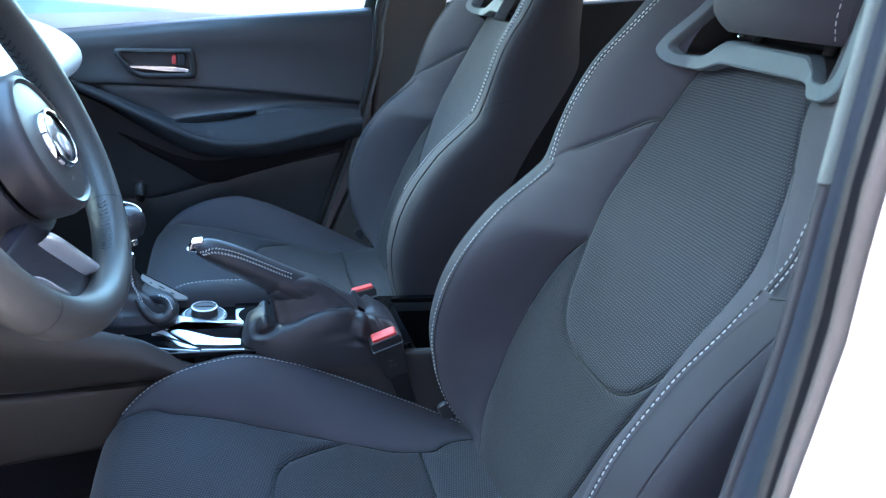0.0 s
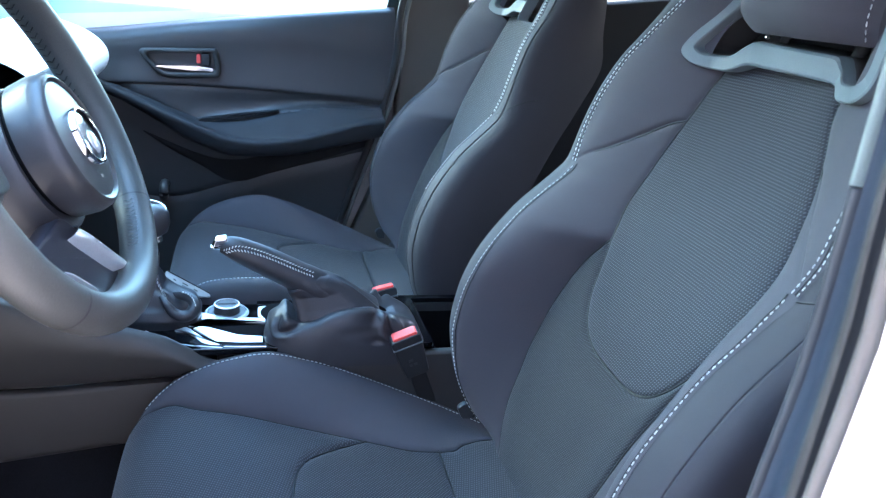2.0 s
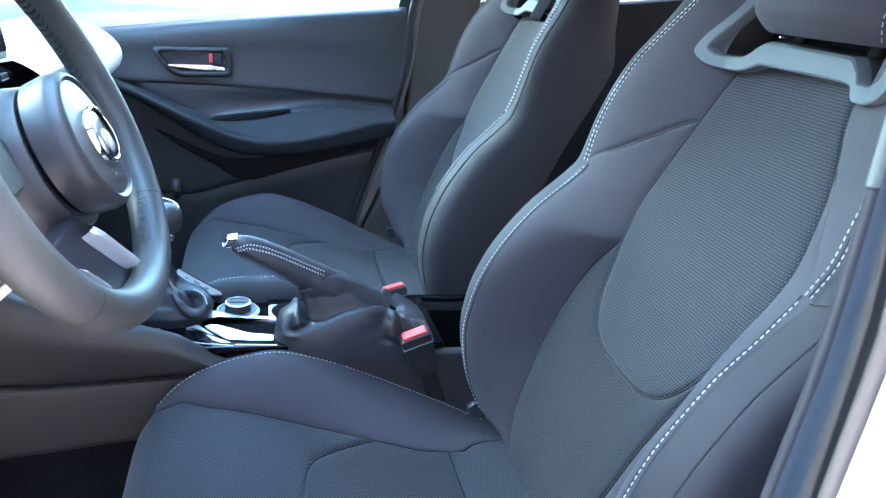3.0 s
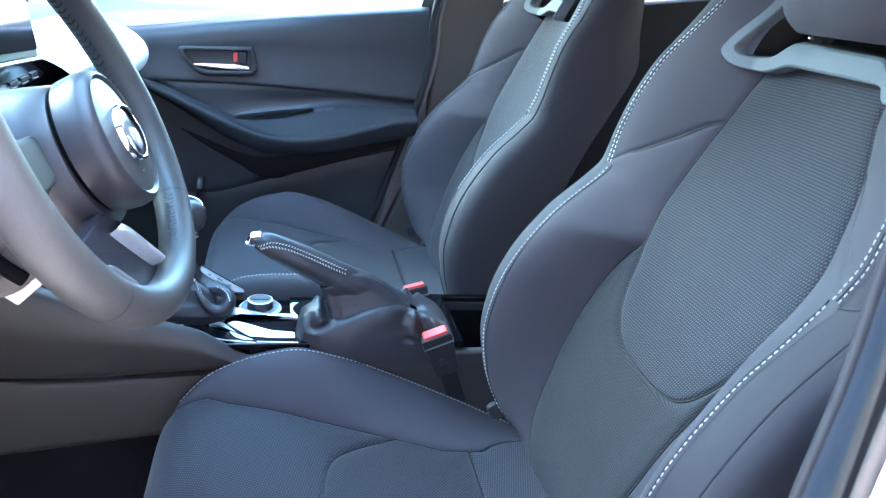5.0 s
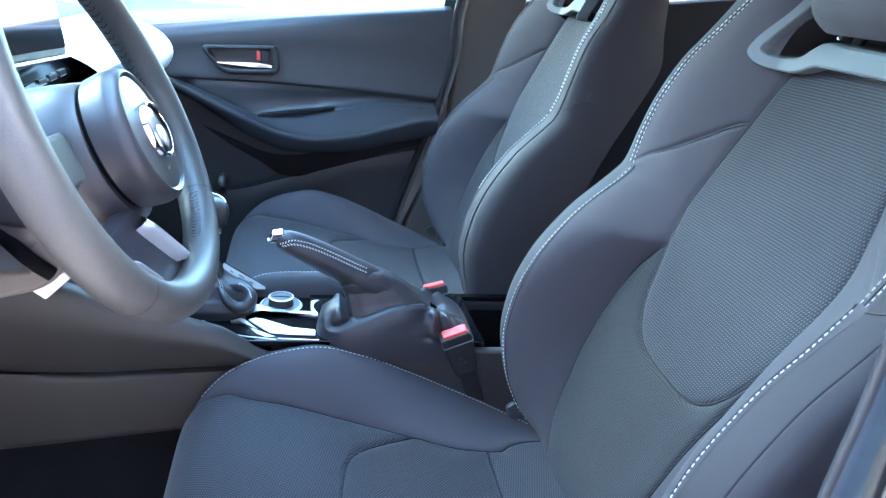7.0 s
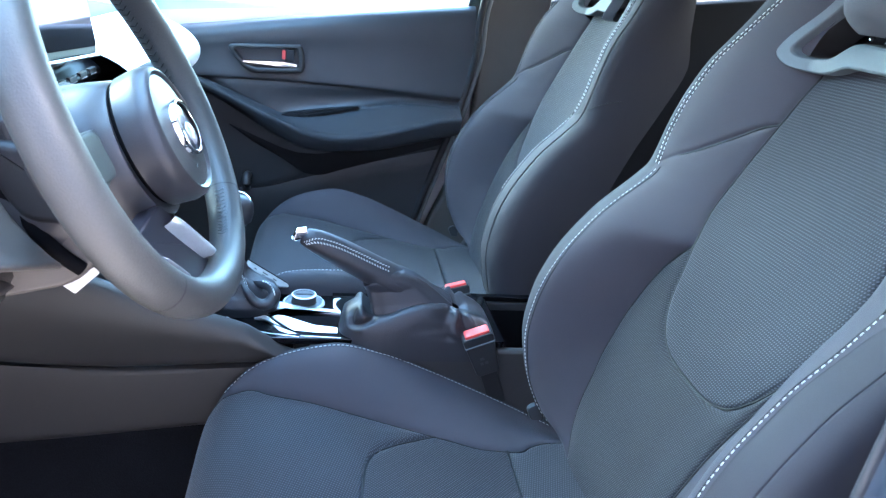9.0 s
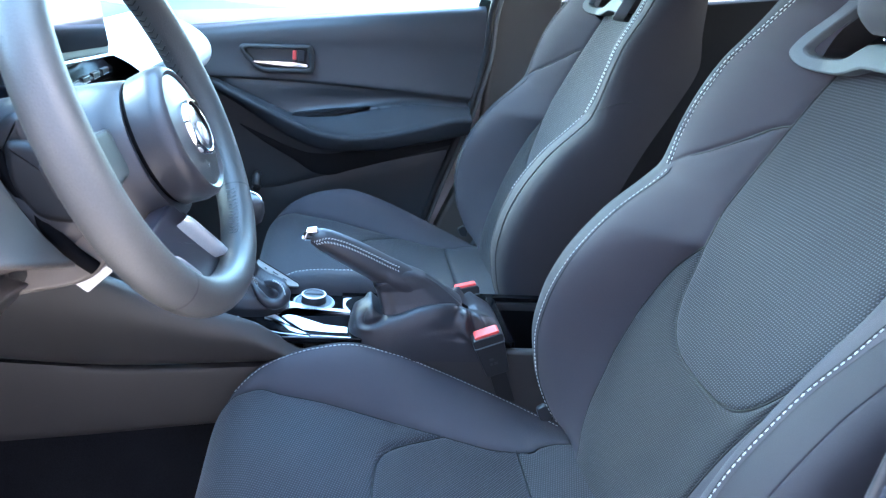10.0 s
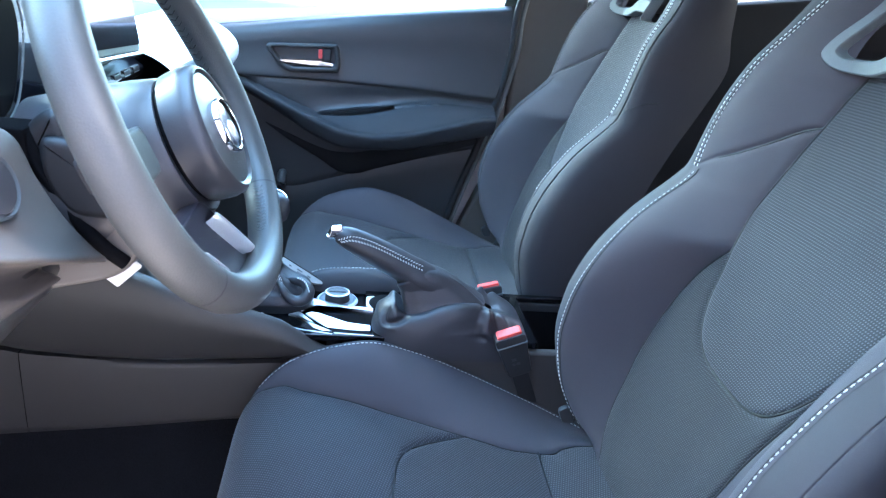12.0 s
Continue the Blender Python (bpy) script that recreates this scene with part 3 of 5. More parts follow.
SEAM_N = [(0.44, 0.058), (0.60, 0.066), (0.6555, 0.073), (0.69, 0.078), (0.7388, 0.090), (0.767, 0.100), (0.80, 0.1125), (0.8315, 0.1200)]
RIDGE_X = [(0.44, -0.050), (0.50, -0.056), (0.54, -0.071), (0.566, -0.094), (0.62, -0.117), (0.678, -0.126), (0.72, -0.121), (0.766, -0.106), (0.835, -0.063), (0.885, -0.015), (0.90, -0.002), (0.92, 0.005), (0.963, 0.0165), (1.004, 0.0305), (1.033, 0.045), (1.05, 0.0565), (1.068, 0.0675), (1.0835, 0.076), (1.096, 0.082), (1.13, 0.100), (1.25, 0.18)]
RIDGE_Y = [(0.44, 0.100), (0.50, 0.118), (0.525, 0.142), (0.54, 0.164), (0.56, 0.188), (0.585, 0.200), (0.61, 0.205), (0.68, 0.207), (0.80, 0.203), (0.88, 0.199), (0.90, 0.201), (0.94, 0.209), (0.98, 0.207), (1.004, 0.202), (1.033, 0.198), (1.05, 0.193), (1.068, 0.185), (1.0835, 0.177), (1.096, 0.169), (1.13, 0.152), (1.25, 0.12)]
OUTER_Y = [(0.44, 0.160), (0.51, 0.175), (0.55, 0.225), (0.60, 0.252), (0.72, 0.255), (0.90, 0.240), (1.05, 0.222), (1.25, 0.175)]
DEPTH = [(0.44, 0.05), (0.785, 0.05), (0.852, 0.055), (0.917, 0.066), (0.98, 0.074), (1.042, 0.050), (1.13, 0.02)]
ZT = 1.13


LOW, JOIN = 0.7204, 0.8315


def insert_y(z, sg=1):
    """Half width of the dotted insert."""
    return table(z, INSERT if sg > 0 else INSERT_N)


def seam_y(z, sg=1):
    return table(z, SEAM if sg > 0 else SEAM_N) if z < JOIN else insert_y(z, sg)


def back_x(y, z):
    """The front face of the backrest: a shallow bowl between two rolled bolsters."""
    yb = seam_y(z, y)
    steep = 1.15 if y > 0 else table(z, [(0.62, 2.6), (0.74, 2.2), (0.86, 1.15)])
    y = abs(y)
    ys, xc = table(z, RIDGE_Y), table(z, BACK_C)
    xb = xc - 0.008
    if y <= yb:
        return xc - 0.008 * (y / yb) ** 2
    xs = table(z, RIDGE_X)
    s = min(1.0, (y - yb) / (ys - yb))
    return lerp(xb, xs, math.sin(s * math.pi / 2) ** steep)


def seam_tree(lines):
    """Finds the distance to the nearest of some sewn lines, given as dense points."""
    pts = [p for l in lines for p in l]
    tree = kdtree.KDTree(len(pts))
    for i, p in enumerate(pts):
        tree.insert((p[0], p[1], 0), i)
    tree.balance()
    return tree


def sink(tree, a, b, depth=0.0060, size=0.0022):
    """How far the padding is drawn in beside a seam."""
    d = tree.find((a, b, 0))[2]
    return depth * math.exp(-(d / size) ** 1.15) + 0.0024 * math.exp(-(d / 0.016) ** 2)


N_Z = [0.45 + 0.0006 * k for k in range(1134)]
NOTCH = [(0.0, 0.9765), (0.12, 0.9715), (0.35, 0.953), (0.60, 0.9335), (0.80, 0.9205), (1.0, 0.904)]
BACK_SEAMS = seam_tree(
    [[(sg * insert_y(z, sg), z) for z in [LOW + 0.00002 * k for k in range(400)] + [q for q in N_Z if LOW + 0.007 < q < 1.07]] for sg in (1, -1)]
    + [[(sg * seam_y(z, sg), z) for z in N_Z if z < JOIN] for sg in (1, -1)]
    + [[(sg * lerp(insert_y(0.9765, sg), table(0.904, RIDGE_Y), k / 120), table(k / 120, NOTCH)) for k in range(121)] for sg in (1, -1)])


def spaced(n):
    """0 to 1, closer at both ends."""
    return [0.5 - 0.5 * math.cos(math.pi * k / n) * (0.65 + 0.35 * abs(math.cos(math.pi * k / n))) for k in range(n + 1)]


def back_panel(name, yin, yout, zlo, zhi, nc, nr, material, parent, label=""):
    """A padded panel of the backrest between two seams (inner, outer) and two ends (low, high)."""
    rows = []
    for r in spaced(nr):
        row = []
        for c in spaced(nc):
            z = lerp(zlo(c), zhi(c), r)
            y = lerp(yin(z), yout(z), c)
            row.append((back_x(y, z) + sink(BACK_SEAMS, y, z) * min(1.0, max(0.0, (table(z, RIDGE_Y) - abs(y)) / 0.035)), y, z))
        rows.append(row)
    v, f = grid(rows)
    return obj(name, v, f, material, parent, label)


def side_steps(at):
    return sorted([k / 16 for k in range(17)] + [min(1.0, at + 0.006 * k) for k in range(-6, 7)])


def roll(z, sgn, t, at=0.93):
    """A point on the way (0 to 1) from the ridge of a bolster round to its outer side; a sewn seam runs along it."""
    xs, ys, yo = table(z, RIDGE_X), table(z, RIDGE_Y), table(z, OUTER_Y)
    a = math.pi / 2 * t
    g = (0.0010 if at == 0.40 else 0.0035) * math.exp(-abs((t - at) / 0.012) ** 1.4)
    return (xs + 0.05 * (1 - math.cos(a) ** 0.55) + g, sgn * (lerp(ys, yo, math.sin(a) ** 0.8) - g), z)


def seat_back(seat, outboard):
    zs = [0.45 + (ZT - 0.45) * k / 90 for k in range(91)]
    notch = lambda c: table(c, NOTCH)
    for sg in (1, -1):
        at = (0.40 if outboard < 0 else 0.78) if sg == outboard else 0.30
        inner = lambda z: sg * seam_y(z, sg)
        outer = lambda z: sg * table(z, RIDGE_Y)
        ins = lambda z: sg * insert_y(z, sg)
        back_panel("bolster", inner, outer, lambda c: 0.45, notch, 26, 80, FABRIC, seat)
        back_panel("shoulder_panel", lambda z: sg * max(seam_y(z, sg), table(z, [(1.028, 0.08), (1.046, 0.104), (1.13, 0.085)])), outer, notch, lambda c: ZT, 26, 50, FABRIC, seat)
        back_panel("ribbed_panel", ins, inner, lambda c: LOW + 0.0001, lambda c: JOIN - 0.0005, 14, 60, KNIT_FINE, seat)
        # outer side, back to the shell
        rows = []
        for z in zs:
            row = [roll(z, sg, t, at) for t in side_steps(at)]
            row[0] = (row[0][0] + 0.0006, row[0][1], z)
            x1, y1, _ = row[-1]
            xb = max(table(z, BACK_C) + table(z, DEPTH), x1 + 0.004)
            for k in range(1, 8):
                row.append((lerp(x1, xb, k / 7), sg * (abs(y1) - 0.012 * (k / 7) ** 2), z))
            rows.append(row)
        v, f = grid(rows)
        obj("side_panel", v, f, FABRIC_SHADE, seat)
        # pale stitches along the ridge, a sewn line inside them, and the crease behind the edge band
        def along(off, z, up=0.0012):
            y = table(z, RIDGE_Y) - off
            return (back_x(sg * y, z) - up, sg * y, z)
        lo = 0.555 if outboard < 0 else 0.775
        stitching("stitching", [along(table(z, [(0.5, 0.003), (0.86, 0.003), (0.90, 0.009)]), z) for z in [lo + (0.902 - lo) * k / 24 for k in range(25)]], seat)
        tube("seam", [along(table(z, [(0.5, 0.0058), (0.86, 0.0058), (0.90, 0.012)]), z, 0.0002) for z in [0.555 + 0.349 * k / 60 for k in range(61)]], 0.0007, RUBBER, seat, sides=6)
        if sg != outboard:
            tube("seam", [(x + 0.0004, y, z) for x, y, z in [roll(z, sg, at, at) for z in [0.58 + 0.53 * k / 80 for k in range(81)]]], 0.0009, RUBBER, seat, sides=6)
        if sg < 0:
            # a seam from the notch across the side
            tube("seam", [(x - 0.0002, y + sg * 0.0002, z) for x, y, z in [roll(0.903 + 0.030 * k / 20, sg, k / 20, at) for k in range(21)]], 0.0008, RUBBER, seat, sides=6)
        for off in (0.002, 0.0085):
            stitching("stitching", [along(off, z) for z in [0.906 + (ZT - 0.906) * k / 18 for k in range(19)]], seat)
        tube("seam", [along(0.0052, z, 0.0002) for z in [0.906 + (ZT - 0.906) * k / 40 for k in range(41)]], 0.0006, RUBBER, seat, sides=6)
    rows = []
    zr = [LOW + d for d in (0, 0.0002, 0.0006, 0.0014, 0.0026, 0.0042, 0.0062, 0.009, 0.012, 0.0155, 0.020)] + [0.745 + (1.046 - 0.745) * k / 60 for k in range(61)]
    for z in zr:
        row = []
        for c in spaced(40):
            y = lerp(-insert_y(z, -1), insert_y(z), c)
            row.append((back_x(y, z) + sink(BACK_SEAMS, y, z), y, z))
        rows.append(row)
    v, f = grid(rows)
    obj("dotted_insert", v, f, KNIT_BACK, seat)
    back_panel("ribbed_panel", lambda z: -seam_y(z, -1), seam_y, lambda c: 0.45, lambda c: LOW + 0.0001, 60, 50, KNIT_FINE, seat)
    # black tubes sunk in the sewn creases, which paint in their shade
    def crease(pts):
        tube("seam", [(back_x(y, z) + 0.0056, y, z) for y, z in pts], 0.0012, RUBBER, seat, sides=6)
    us = [LOW + 0.32 * (k / 70) ** 2.2 for k in range(71)]
    crease([(-insert_y(z, -1), z) for z in us[::-1]] + [(insert_y(z), z) for z in us[1:]])
    for sg in (1, -1):
        crease([(sg * seam_y(z, sg), z) for z in [0.47 + 0.361 * k / 50 for k in range(51)]])
        if sg > 0:
            crease([(sg * lerp(insert_y(0.9765, sg), table(0.904, RIDGE_Y) - 0.006, k / 24), table(k / 24 * 0.97, NOTCH)) for k in range(25)])
    # back shell and top
    rows = []
    for z in zs:
        xb = max(table(z, BACK_C) + table(z, DEPTH), roll(z, 1, 1.0)[0] + 0.004)
        w = table(z, OUTER_Y) - 0.012
        rows.append([(xb + 0.025 * math.cos(math.pi / 2 * (2 * k / 12 - 1)), lerp(-w, w, k / 12), z) for k in range(13)])
    v, f = grid(rows)
    obj("back_shell", v, f, BLACK, seat)


def head_rest(seat):
    """The plastic bezel with its recess, and the cushion that stands in it."""
    # outer and inner edge in step: round both pockets and over the shelf between them
    steps = [((-0.158, 1.050), (-0.138, 1.058)), ((-0.148, 1.0365), (-0.128, 1.0490)), ((-0.100, 1.0325), (-0.0935, 1.0478)), ((-0.080, 1.044), (-0.079, 1.0560)), ((-0.060, 1.0442), (-0.068, 1.0668)),
             ((0.030, 1.0445), (0.046, 1.0688)), ((0.042, 1.0445), (0.057, 1.0635)), ((0.064, 1.0345), (0.070, 1.0505)), ((0.108, 1.0335), (0.104, 1.0475)), ((0.1285, 1.047), (0.1145, 1.054)),
             ((0.124, 1.064), (0.110, 1.0630)), ((0.098, 1.105), (0.088, 1.103)), ((0.098, 1.17), (0.085, 1.16)), ((-0.120, 1.17), (-0.095, 1.16)), ((-0.138, 1.10), (-0.118, 1.10))]
    soft = [0.014, 0.014, 0.012, 0.012, 0.008, 0.008, 0.012, 0.012, 0.016, 0.014, 0.012, 0.02, 0.02, 0.02, 0.02]

    def finer(o):
        return [Vector(o[k]).lerp(Vector(o[(k + 1) % len(o)]), j / 4) for k in range(len(o)) for j in range(4)]
    A, B = finer(rounded([p for p, q in steps], soft)), finer(rounded([q for p, q in steps], [0.7 * r for r in soft]))
    m = len(A)

    def lay(p, up):
        return (min(table(p.y, BACK_C) - 0.012, back_x(p.x, p.y) - 0.002) - up, p.x, p.y)
    rows = []
    for t, up in ((0, -0.012), (0.0, 0.003), (0.05, 0.0075), (0.14, 0.009), (0.86, 0.009), (0.96, 0.0075), (1.0, 0.003), (1.0, -0.006), (1.06, -0.05)):
        rows.append([lay(A[k].lerp(B[k], t), up) for k in range(m)])
    v, f = grid(rows[:8], closed=True)
    obj("headrest_bezel", v, f, BEZEL, seat, "grey moulded plastic bezel below the headrest", angle=24)
    v, f = grid(rows[7:], closed=True)
    obj("bezel_pocket", v, f, PANEL, seat)
    obj("headrest_recess", [(table(z, BACK_C) + 0.045, y, z) for y, z in ((-0.15, 1.04), (0.15, 1.04), (0.15, 1.2), (-0.15, 1.2))], [(0, 1, 2, 3)], SOFT, seat)
    # cushion
    SPLIT, MID = 0.82, -0.012

    def sec(z):
        t = (z - 1.076) / 0.2
        e = math.sin(math.pi / 2 * min(1, max(0, t / 0.14))) ** 0.8
        w, d = lerp(0.080, 0.105, e), lerp(0.060, 0.080, e)
        cx = table(1.07, BACK_C) + 0.022 + 0.08 * (z - 1.07)
        return w, d, cx
    for name, a0, a1, material in (("headrest", -SPLIT, SPLIT, FABRIC), ("headrest_side", SPLIT, 1.0, FABRIC_SHADE), ("headrest_side", -1.0, -SPLIT, FABRIC_SHADE)):
        rows = []
        for z in [1.0765, 1.077, 1.079, 1.082, 1.087, 1.094, 1.104, 1.14, 1.18, 1.24, 1.27]:
            w, d, cx = sec(z)
            row = []
            for k in range(25):
                u = lerp(a0, a1, k / 24)
                y = MID + (w if u > 0 else lerp(w, 0.105, 0.8)) * u
                q = abs(u)
                x = cx - d * (1 - q ** 3.2) ** 0.7
                g = 0.003 * math.exp(-((abs(abs(u) - SPLIT) * w) / 0.003) ** 1.3)
                row.append((x + g, y, z))
            row.append((cx + d * 0.8, row[-1][1], z)) if a1 > 0.9 else None
            row.insert(0, (cx + d * 0.8, row[0][1], z)) if a0 < -0.9 else None
            rows.append(row)
        low = [(table(1.07, BACK_C) + 0.02, p[1] * 0.93, 1.0755) for p in rows[0]]
        v, f = grid([low] + rows)
        obj(name, v, f, material, seat)
    for sg in (-1,):
        path = [(sec(z)[2] - sec(z)[1] * (1 - 0.78 ** 3.2) ** 0.7 - 0.001, MID + sg * lerp(sec(z)[0], 0.105, 0.8) * 0.78, z) for z in [1.080 + 0.17 * k / 12 for k in range(13)]]
        stitching("stitching", path, seat, step=0.0065)
    # tiny chrome piece added for the glint at the foot of the post
    tube("post_release", [(0.105, 0.0345, 1.0735), (0.103, 0.0345, 1.0745), (0.1025, 0.0345, 1.0748)], [0.0028, 0.0024, 0.0008], CHROME, seat, "small chrome piece for the glint of the headrest post")
    for sg in (1, -1):
        tube("headrest_post", [(table(z, BACK_C) + 0.006, (0.037 if sg > 0 else -0.060), z) for z in (1.05, 1.075, 1.10)], 0.006, CHROME if sg > 0 else RUBBER, seat)


# cushion of the seat: along x from the knee edge to the back
CUSH_C = [(-0.535, 0.470), (-0.530, 0.505), (-0.520, 0.533), (-0.50, 0.553), (-0.46, 0.564), (-0.40, 0.562), (-0.33, 0.553), (-0.24, 0.541), (-0.14, 0.529), (-0.09, 0.528), (-0.04, 0.530)]
CUSH_SEAM = [(-0.535, 0.215), (-0.5, 0.236), (-0.476, 0.236), (-0.443, 0.222), (-0.408, 0.213), (-0.3378, 0.1935), (-0.27, 0.1745), (-0.21, 0.158), (-0.174, 0.150), (-0.126, 0.149), (-0.11, 0.1605), (-0.084, 0.168), (-0.04, 0.168)]
CUSH_RIDGE_Z = [(-0.535, 0.47), (-0.52, 0.525), (-0.496, 0.562), (-0.45, 0.595), (-0.40, 0.612), (-0.36, 0.618), (-0.30, 0.605), (-0.236, 0.580), (-0.15, 0.541), (-0.068, 0.506), (-0.04, 0.495)]
CUSH_RIDGE_Y = [(-0.535, 0.235), (-0.50, 0.252), (-0.47, 0.262), (-0.40, 0.2645), (-0.165, 0.2645), (-0.07, 0.253), (-0.04, 0.245)]


def cush_z(x, y):
    y = abs(y)
    yb, ys, zc, zr = table(x, CUSH_SEAM), table(x, CUSH_RIDGE_Y), table(x, CUSH_C), table(x, CUSH_RIDGE_Z)
    if y <= yb:
        return zc + 0.006 * (y / yb) ** 2
    s = min(1.0, (y - yb) / (ys - yb))
    return lerp(zc + 0.006, zr, math.sin(s * math.pi / 2))


def front_x(y):
    """The rounded front edge of the cushion's insert."""
    return table(abs(y), [(0.0, -0.336), (0.06, -0.3325), (0.085, -0.3295), (0.102, -0.3265), (0.121, -0.3175), (0.1355, -0.3015), (0.152, -0.269), (0.166, -0.236), (0.17, -0.226)])


CUSH_SEAMS = seam_tree(
    [[(x, sg * table(x, CUSH_SEAM)) for x in [-0.535 + 0.0006 * k for k in range(820)]] for sg in (1, -1)]
    + [[(front_x(y), y) for y in [-0.168 + 0.0004 * k for k in range(841)]], [(-0.143, -0.155 + 0.0006 * k) for k in range(518)]])


def cush_panel(name, x0, x1, y0, y1, nx, ny, material, seat):
    """A padded panel; x0, x1 are functions of the way across, y0, y1 of x."""
    rows = []
    for r in spaced(nx):
        row = []
        for c in spaced(ny):
            x = lerp(x0(c), x1(c), r)
            a, b = y0(x), y1(x)
            y = lerp(a, b, c)
            row.append((x, y, cush_z(x, y) - sink(CUSH_SEAMS, x, y)))
        rows.append(row)
    v, f = grid(rows)
    return obj(name, v, f, material, seat)


def seat_cushion(seat):
    X0, X1 = -0.535, -0.045
    sm = lambda x: table(x, CUSH_SEAM)
    rd = lambda x: table(x, CUSH_RIDGE_Y)
    for sg in (1, -1):
        cush_panel("cushion_bolster", lambda c: X0, lambda c: X1, lambda x: sg * sm(x), lambda x: sg * rd(x), 90, 20, FABRIC, seat)
        rows = []
        for k in range(61):
            x = lerp(X0, X1, k / 60)
            zr, ys = table(x, CUSH_RIDGE_Z), table(x, CUSH_RIDGE_Y)
            row = [(x, sg * (ys + 0.022 * math.sin(math.pi / 2 * j / 8)), zr - 0.03 * (1 - math.cos(math.pi / 2 * j / 8))) for j in range(9)]
            row += [(x, sg * (ys + 0.022), lerp(zr - 0.03, 0.42, j / 4)) for j in range(1, 5)]
            rows.append(row)
        v, f = grid(rows)
        obj("cushion_side", v, f, FABRIC_SHADE, seat)
        st = [(x, sg * (table(x, CUSH_RIDGE_Y) - 0.004), cush_z(x, table(x, CUSH_RIDGE_Y) - 0.004) + 0.0012) for x in [-0.505 + 0.45 * k / 30 for k in range(31)]]
        stitching("stitching", st, seat)
    # the middle: front piece, insert with rounded front corners, rear piece
    front = lambda c: front_x(lerp(-0.168, 0.168, c))
    cush_panel("cushion_front", lambda c: X0, front, lambda x: -sm(x), sm, 50, 60, KNIT_SEAT_FINE, seat)
    cush_panel("cushion_insert", front, lambda c: -0.143, lambda x: -sm(x), sm, 40, 60, KNIT_SEAT, seat)
    cush_panel("cushion_rear", lambda c: -0.143, lambda c: X1, lambda x: -sm(x), sm, 24, 60, KNIT_SEAT_FINE, seat)
    # black tubes darken the cushion's creases as their shade would
    def crease(pts):
        tube("seam", [(x, y, cush_z(x, y) - 0.0056) for x, y in pts], 0.0012, RUBBER, seat, sides=6)
    crease([(front_x(y), y) for y in [0.166 * k / 40 for k in range(-40, 41)]])
    crease([(-0.143, 0.153 * k / 20) for k in range(-20, 21)])
    for sg in (1, -1):
        crease([(x, sg * sm(x)) for x in [-0.52 + 0.47 * k / 60 for k in range(61)]])
    part("seat_base", box_bm(-0.47, 0.0, -0.235, 0.235, 0.30, 0.44, 0.03, 3), BLACK, seat)
    part("hinge_trim", prism_bm(rounded([(-0.108, 0.558), (-0.097, 0.566), (-0.085, 0.558), (-0.084, 0.540), (-0.100, 0.540)], 0.005), "y", 0.202, 0.212, 0.003), SOFT, seat, "grey hinge trim")
    for sg in (1, -1):
        part("seat_rail", box_bm(-0.50, 0.05, sg * 0.19 - 0.02, sg * 0.19 + 0.02, 0.262, 0.30, 0.004), BLACK, seat)
        cov = rounded([(-0.14, 0.40), (0.02, 0.38), (0.05, 0.47), (0.01, 0.58), (-0.03, 0.56), (-0.06, 0.49)], 0.03)
        part("hinge_cover", prism_bm(cov, "y", sg * 0.252, sg * 0.285, 0.006), SOFT, seat)


def front_seat(outboard):
    seat = thing("front_seat", "charcoal cloth bucket seat with dotted knit insert and pale stitching", "car seat", (-0.2, 0, 0.262), "front seats")
    seat_back(seat, outboard)
    head_rest(seat)
    seat_cushion(seat)
    return seat


front_seat(-1)
passenger_seat = front_seat(1)
passenger_seat.location.y += 0.71
# its bolster beside the console is a little fuller
for ch in passenger_seat.children:
    if ch.name.startswith(("cushion_bolster", "cushion_side")) or (ch.name.startswith("stitching") and max(v.co.z for v in ch.data.vertices) < 0.62):
        for v in ch.data.vertices:
            q = min(1.0, max(0.0, (-v.co.y - 0.165) / 0.045))
            f = min(1.0, max(0.0, (-0.37 - v.co.x) / 0.07))
            v.co.z += (0.027 + 0.012 * f) * q * q * (3 - 2 * q)
# and its headrest stands a little higher
for ch in passenger_seat.children:
    if ch.name.startswith(("headrest", "bezel")):
        for v in ch.data.vertices:
            v.co.z += 0.008
            v.co.x += 0.003
            if not ch.name.startswith("headrest_s") and v.co.y < -0.03 and "bezel" in ch.name:
                v.co.y = -0.03 + (v.co.y + 0.03) * 0.60
# on the passenger's seat the outer seam is sewn tone in tone
for ch in [c for c in passenger_seat.children if c.name.startswith("stitching")]:
    mid = sum((v.co for v in ch.data.vertices), Vector()) / len(ch.data.vertices)
    if mid.y > 0.15:
        ch.data.materials.clear()
        ch.data.materials.append(FABRIC)
# ---- steering wheel, column, dashboard ----
WHEEL = Matrix.Translation((-0.5253, -0.0216, 0.9603)) @ Matrix(((0, -math.sin(radians(25)), math.cos(radians(25)), 0), (1, 0, 0, 0), (0, math.cos(radians(25)), math.sin(radians(25)), 0), (0, 0, 0, 1)))


def wl(x, y, h):
    return WHEEL @ Vector((x, y, h))


def rim_at(a, R=0.1651, low=0.8022, top=0.9542):
    s = math.sin(a)
    return Vector((R * math.cos(a), R * s * (low if s < 0 else top), 0))


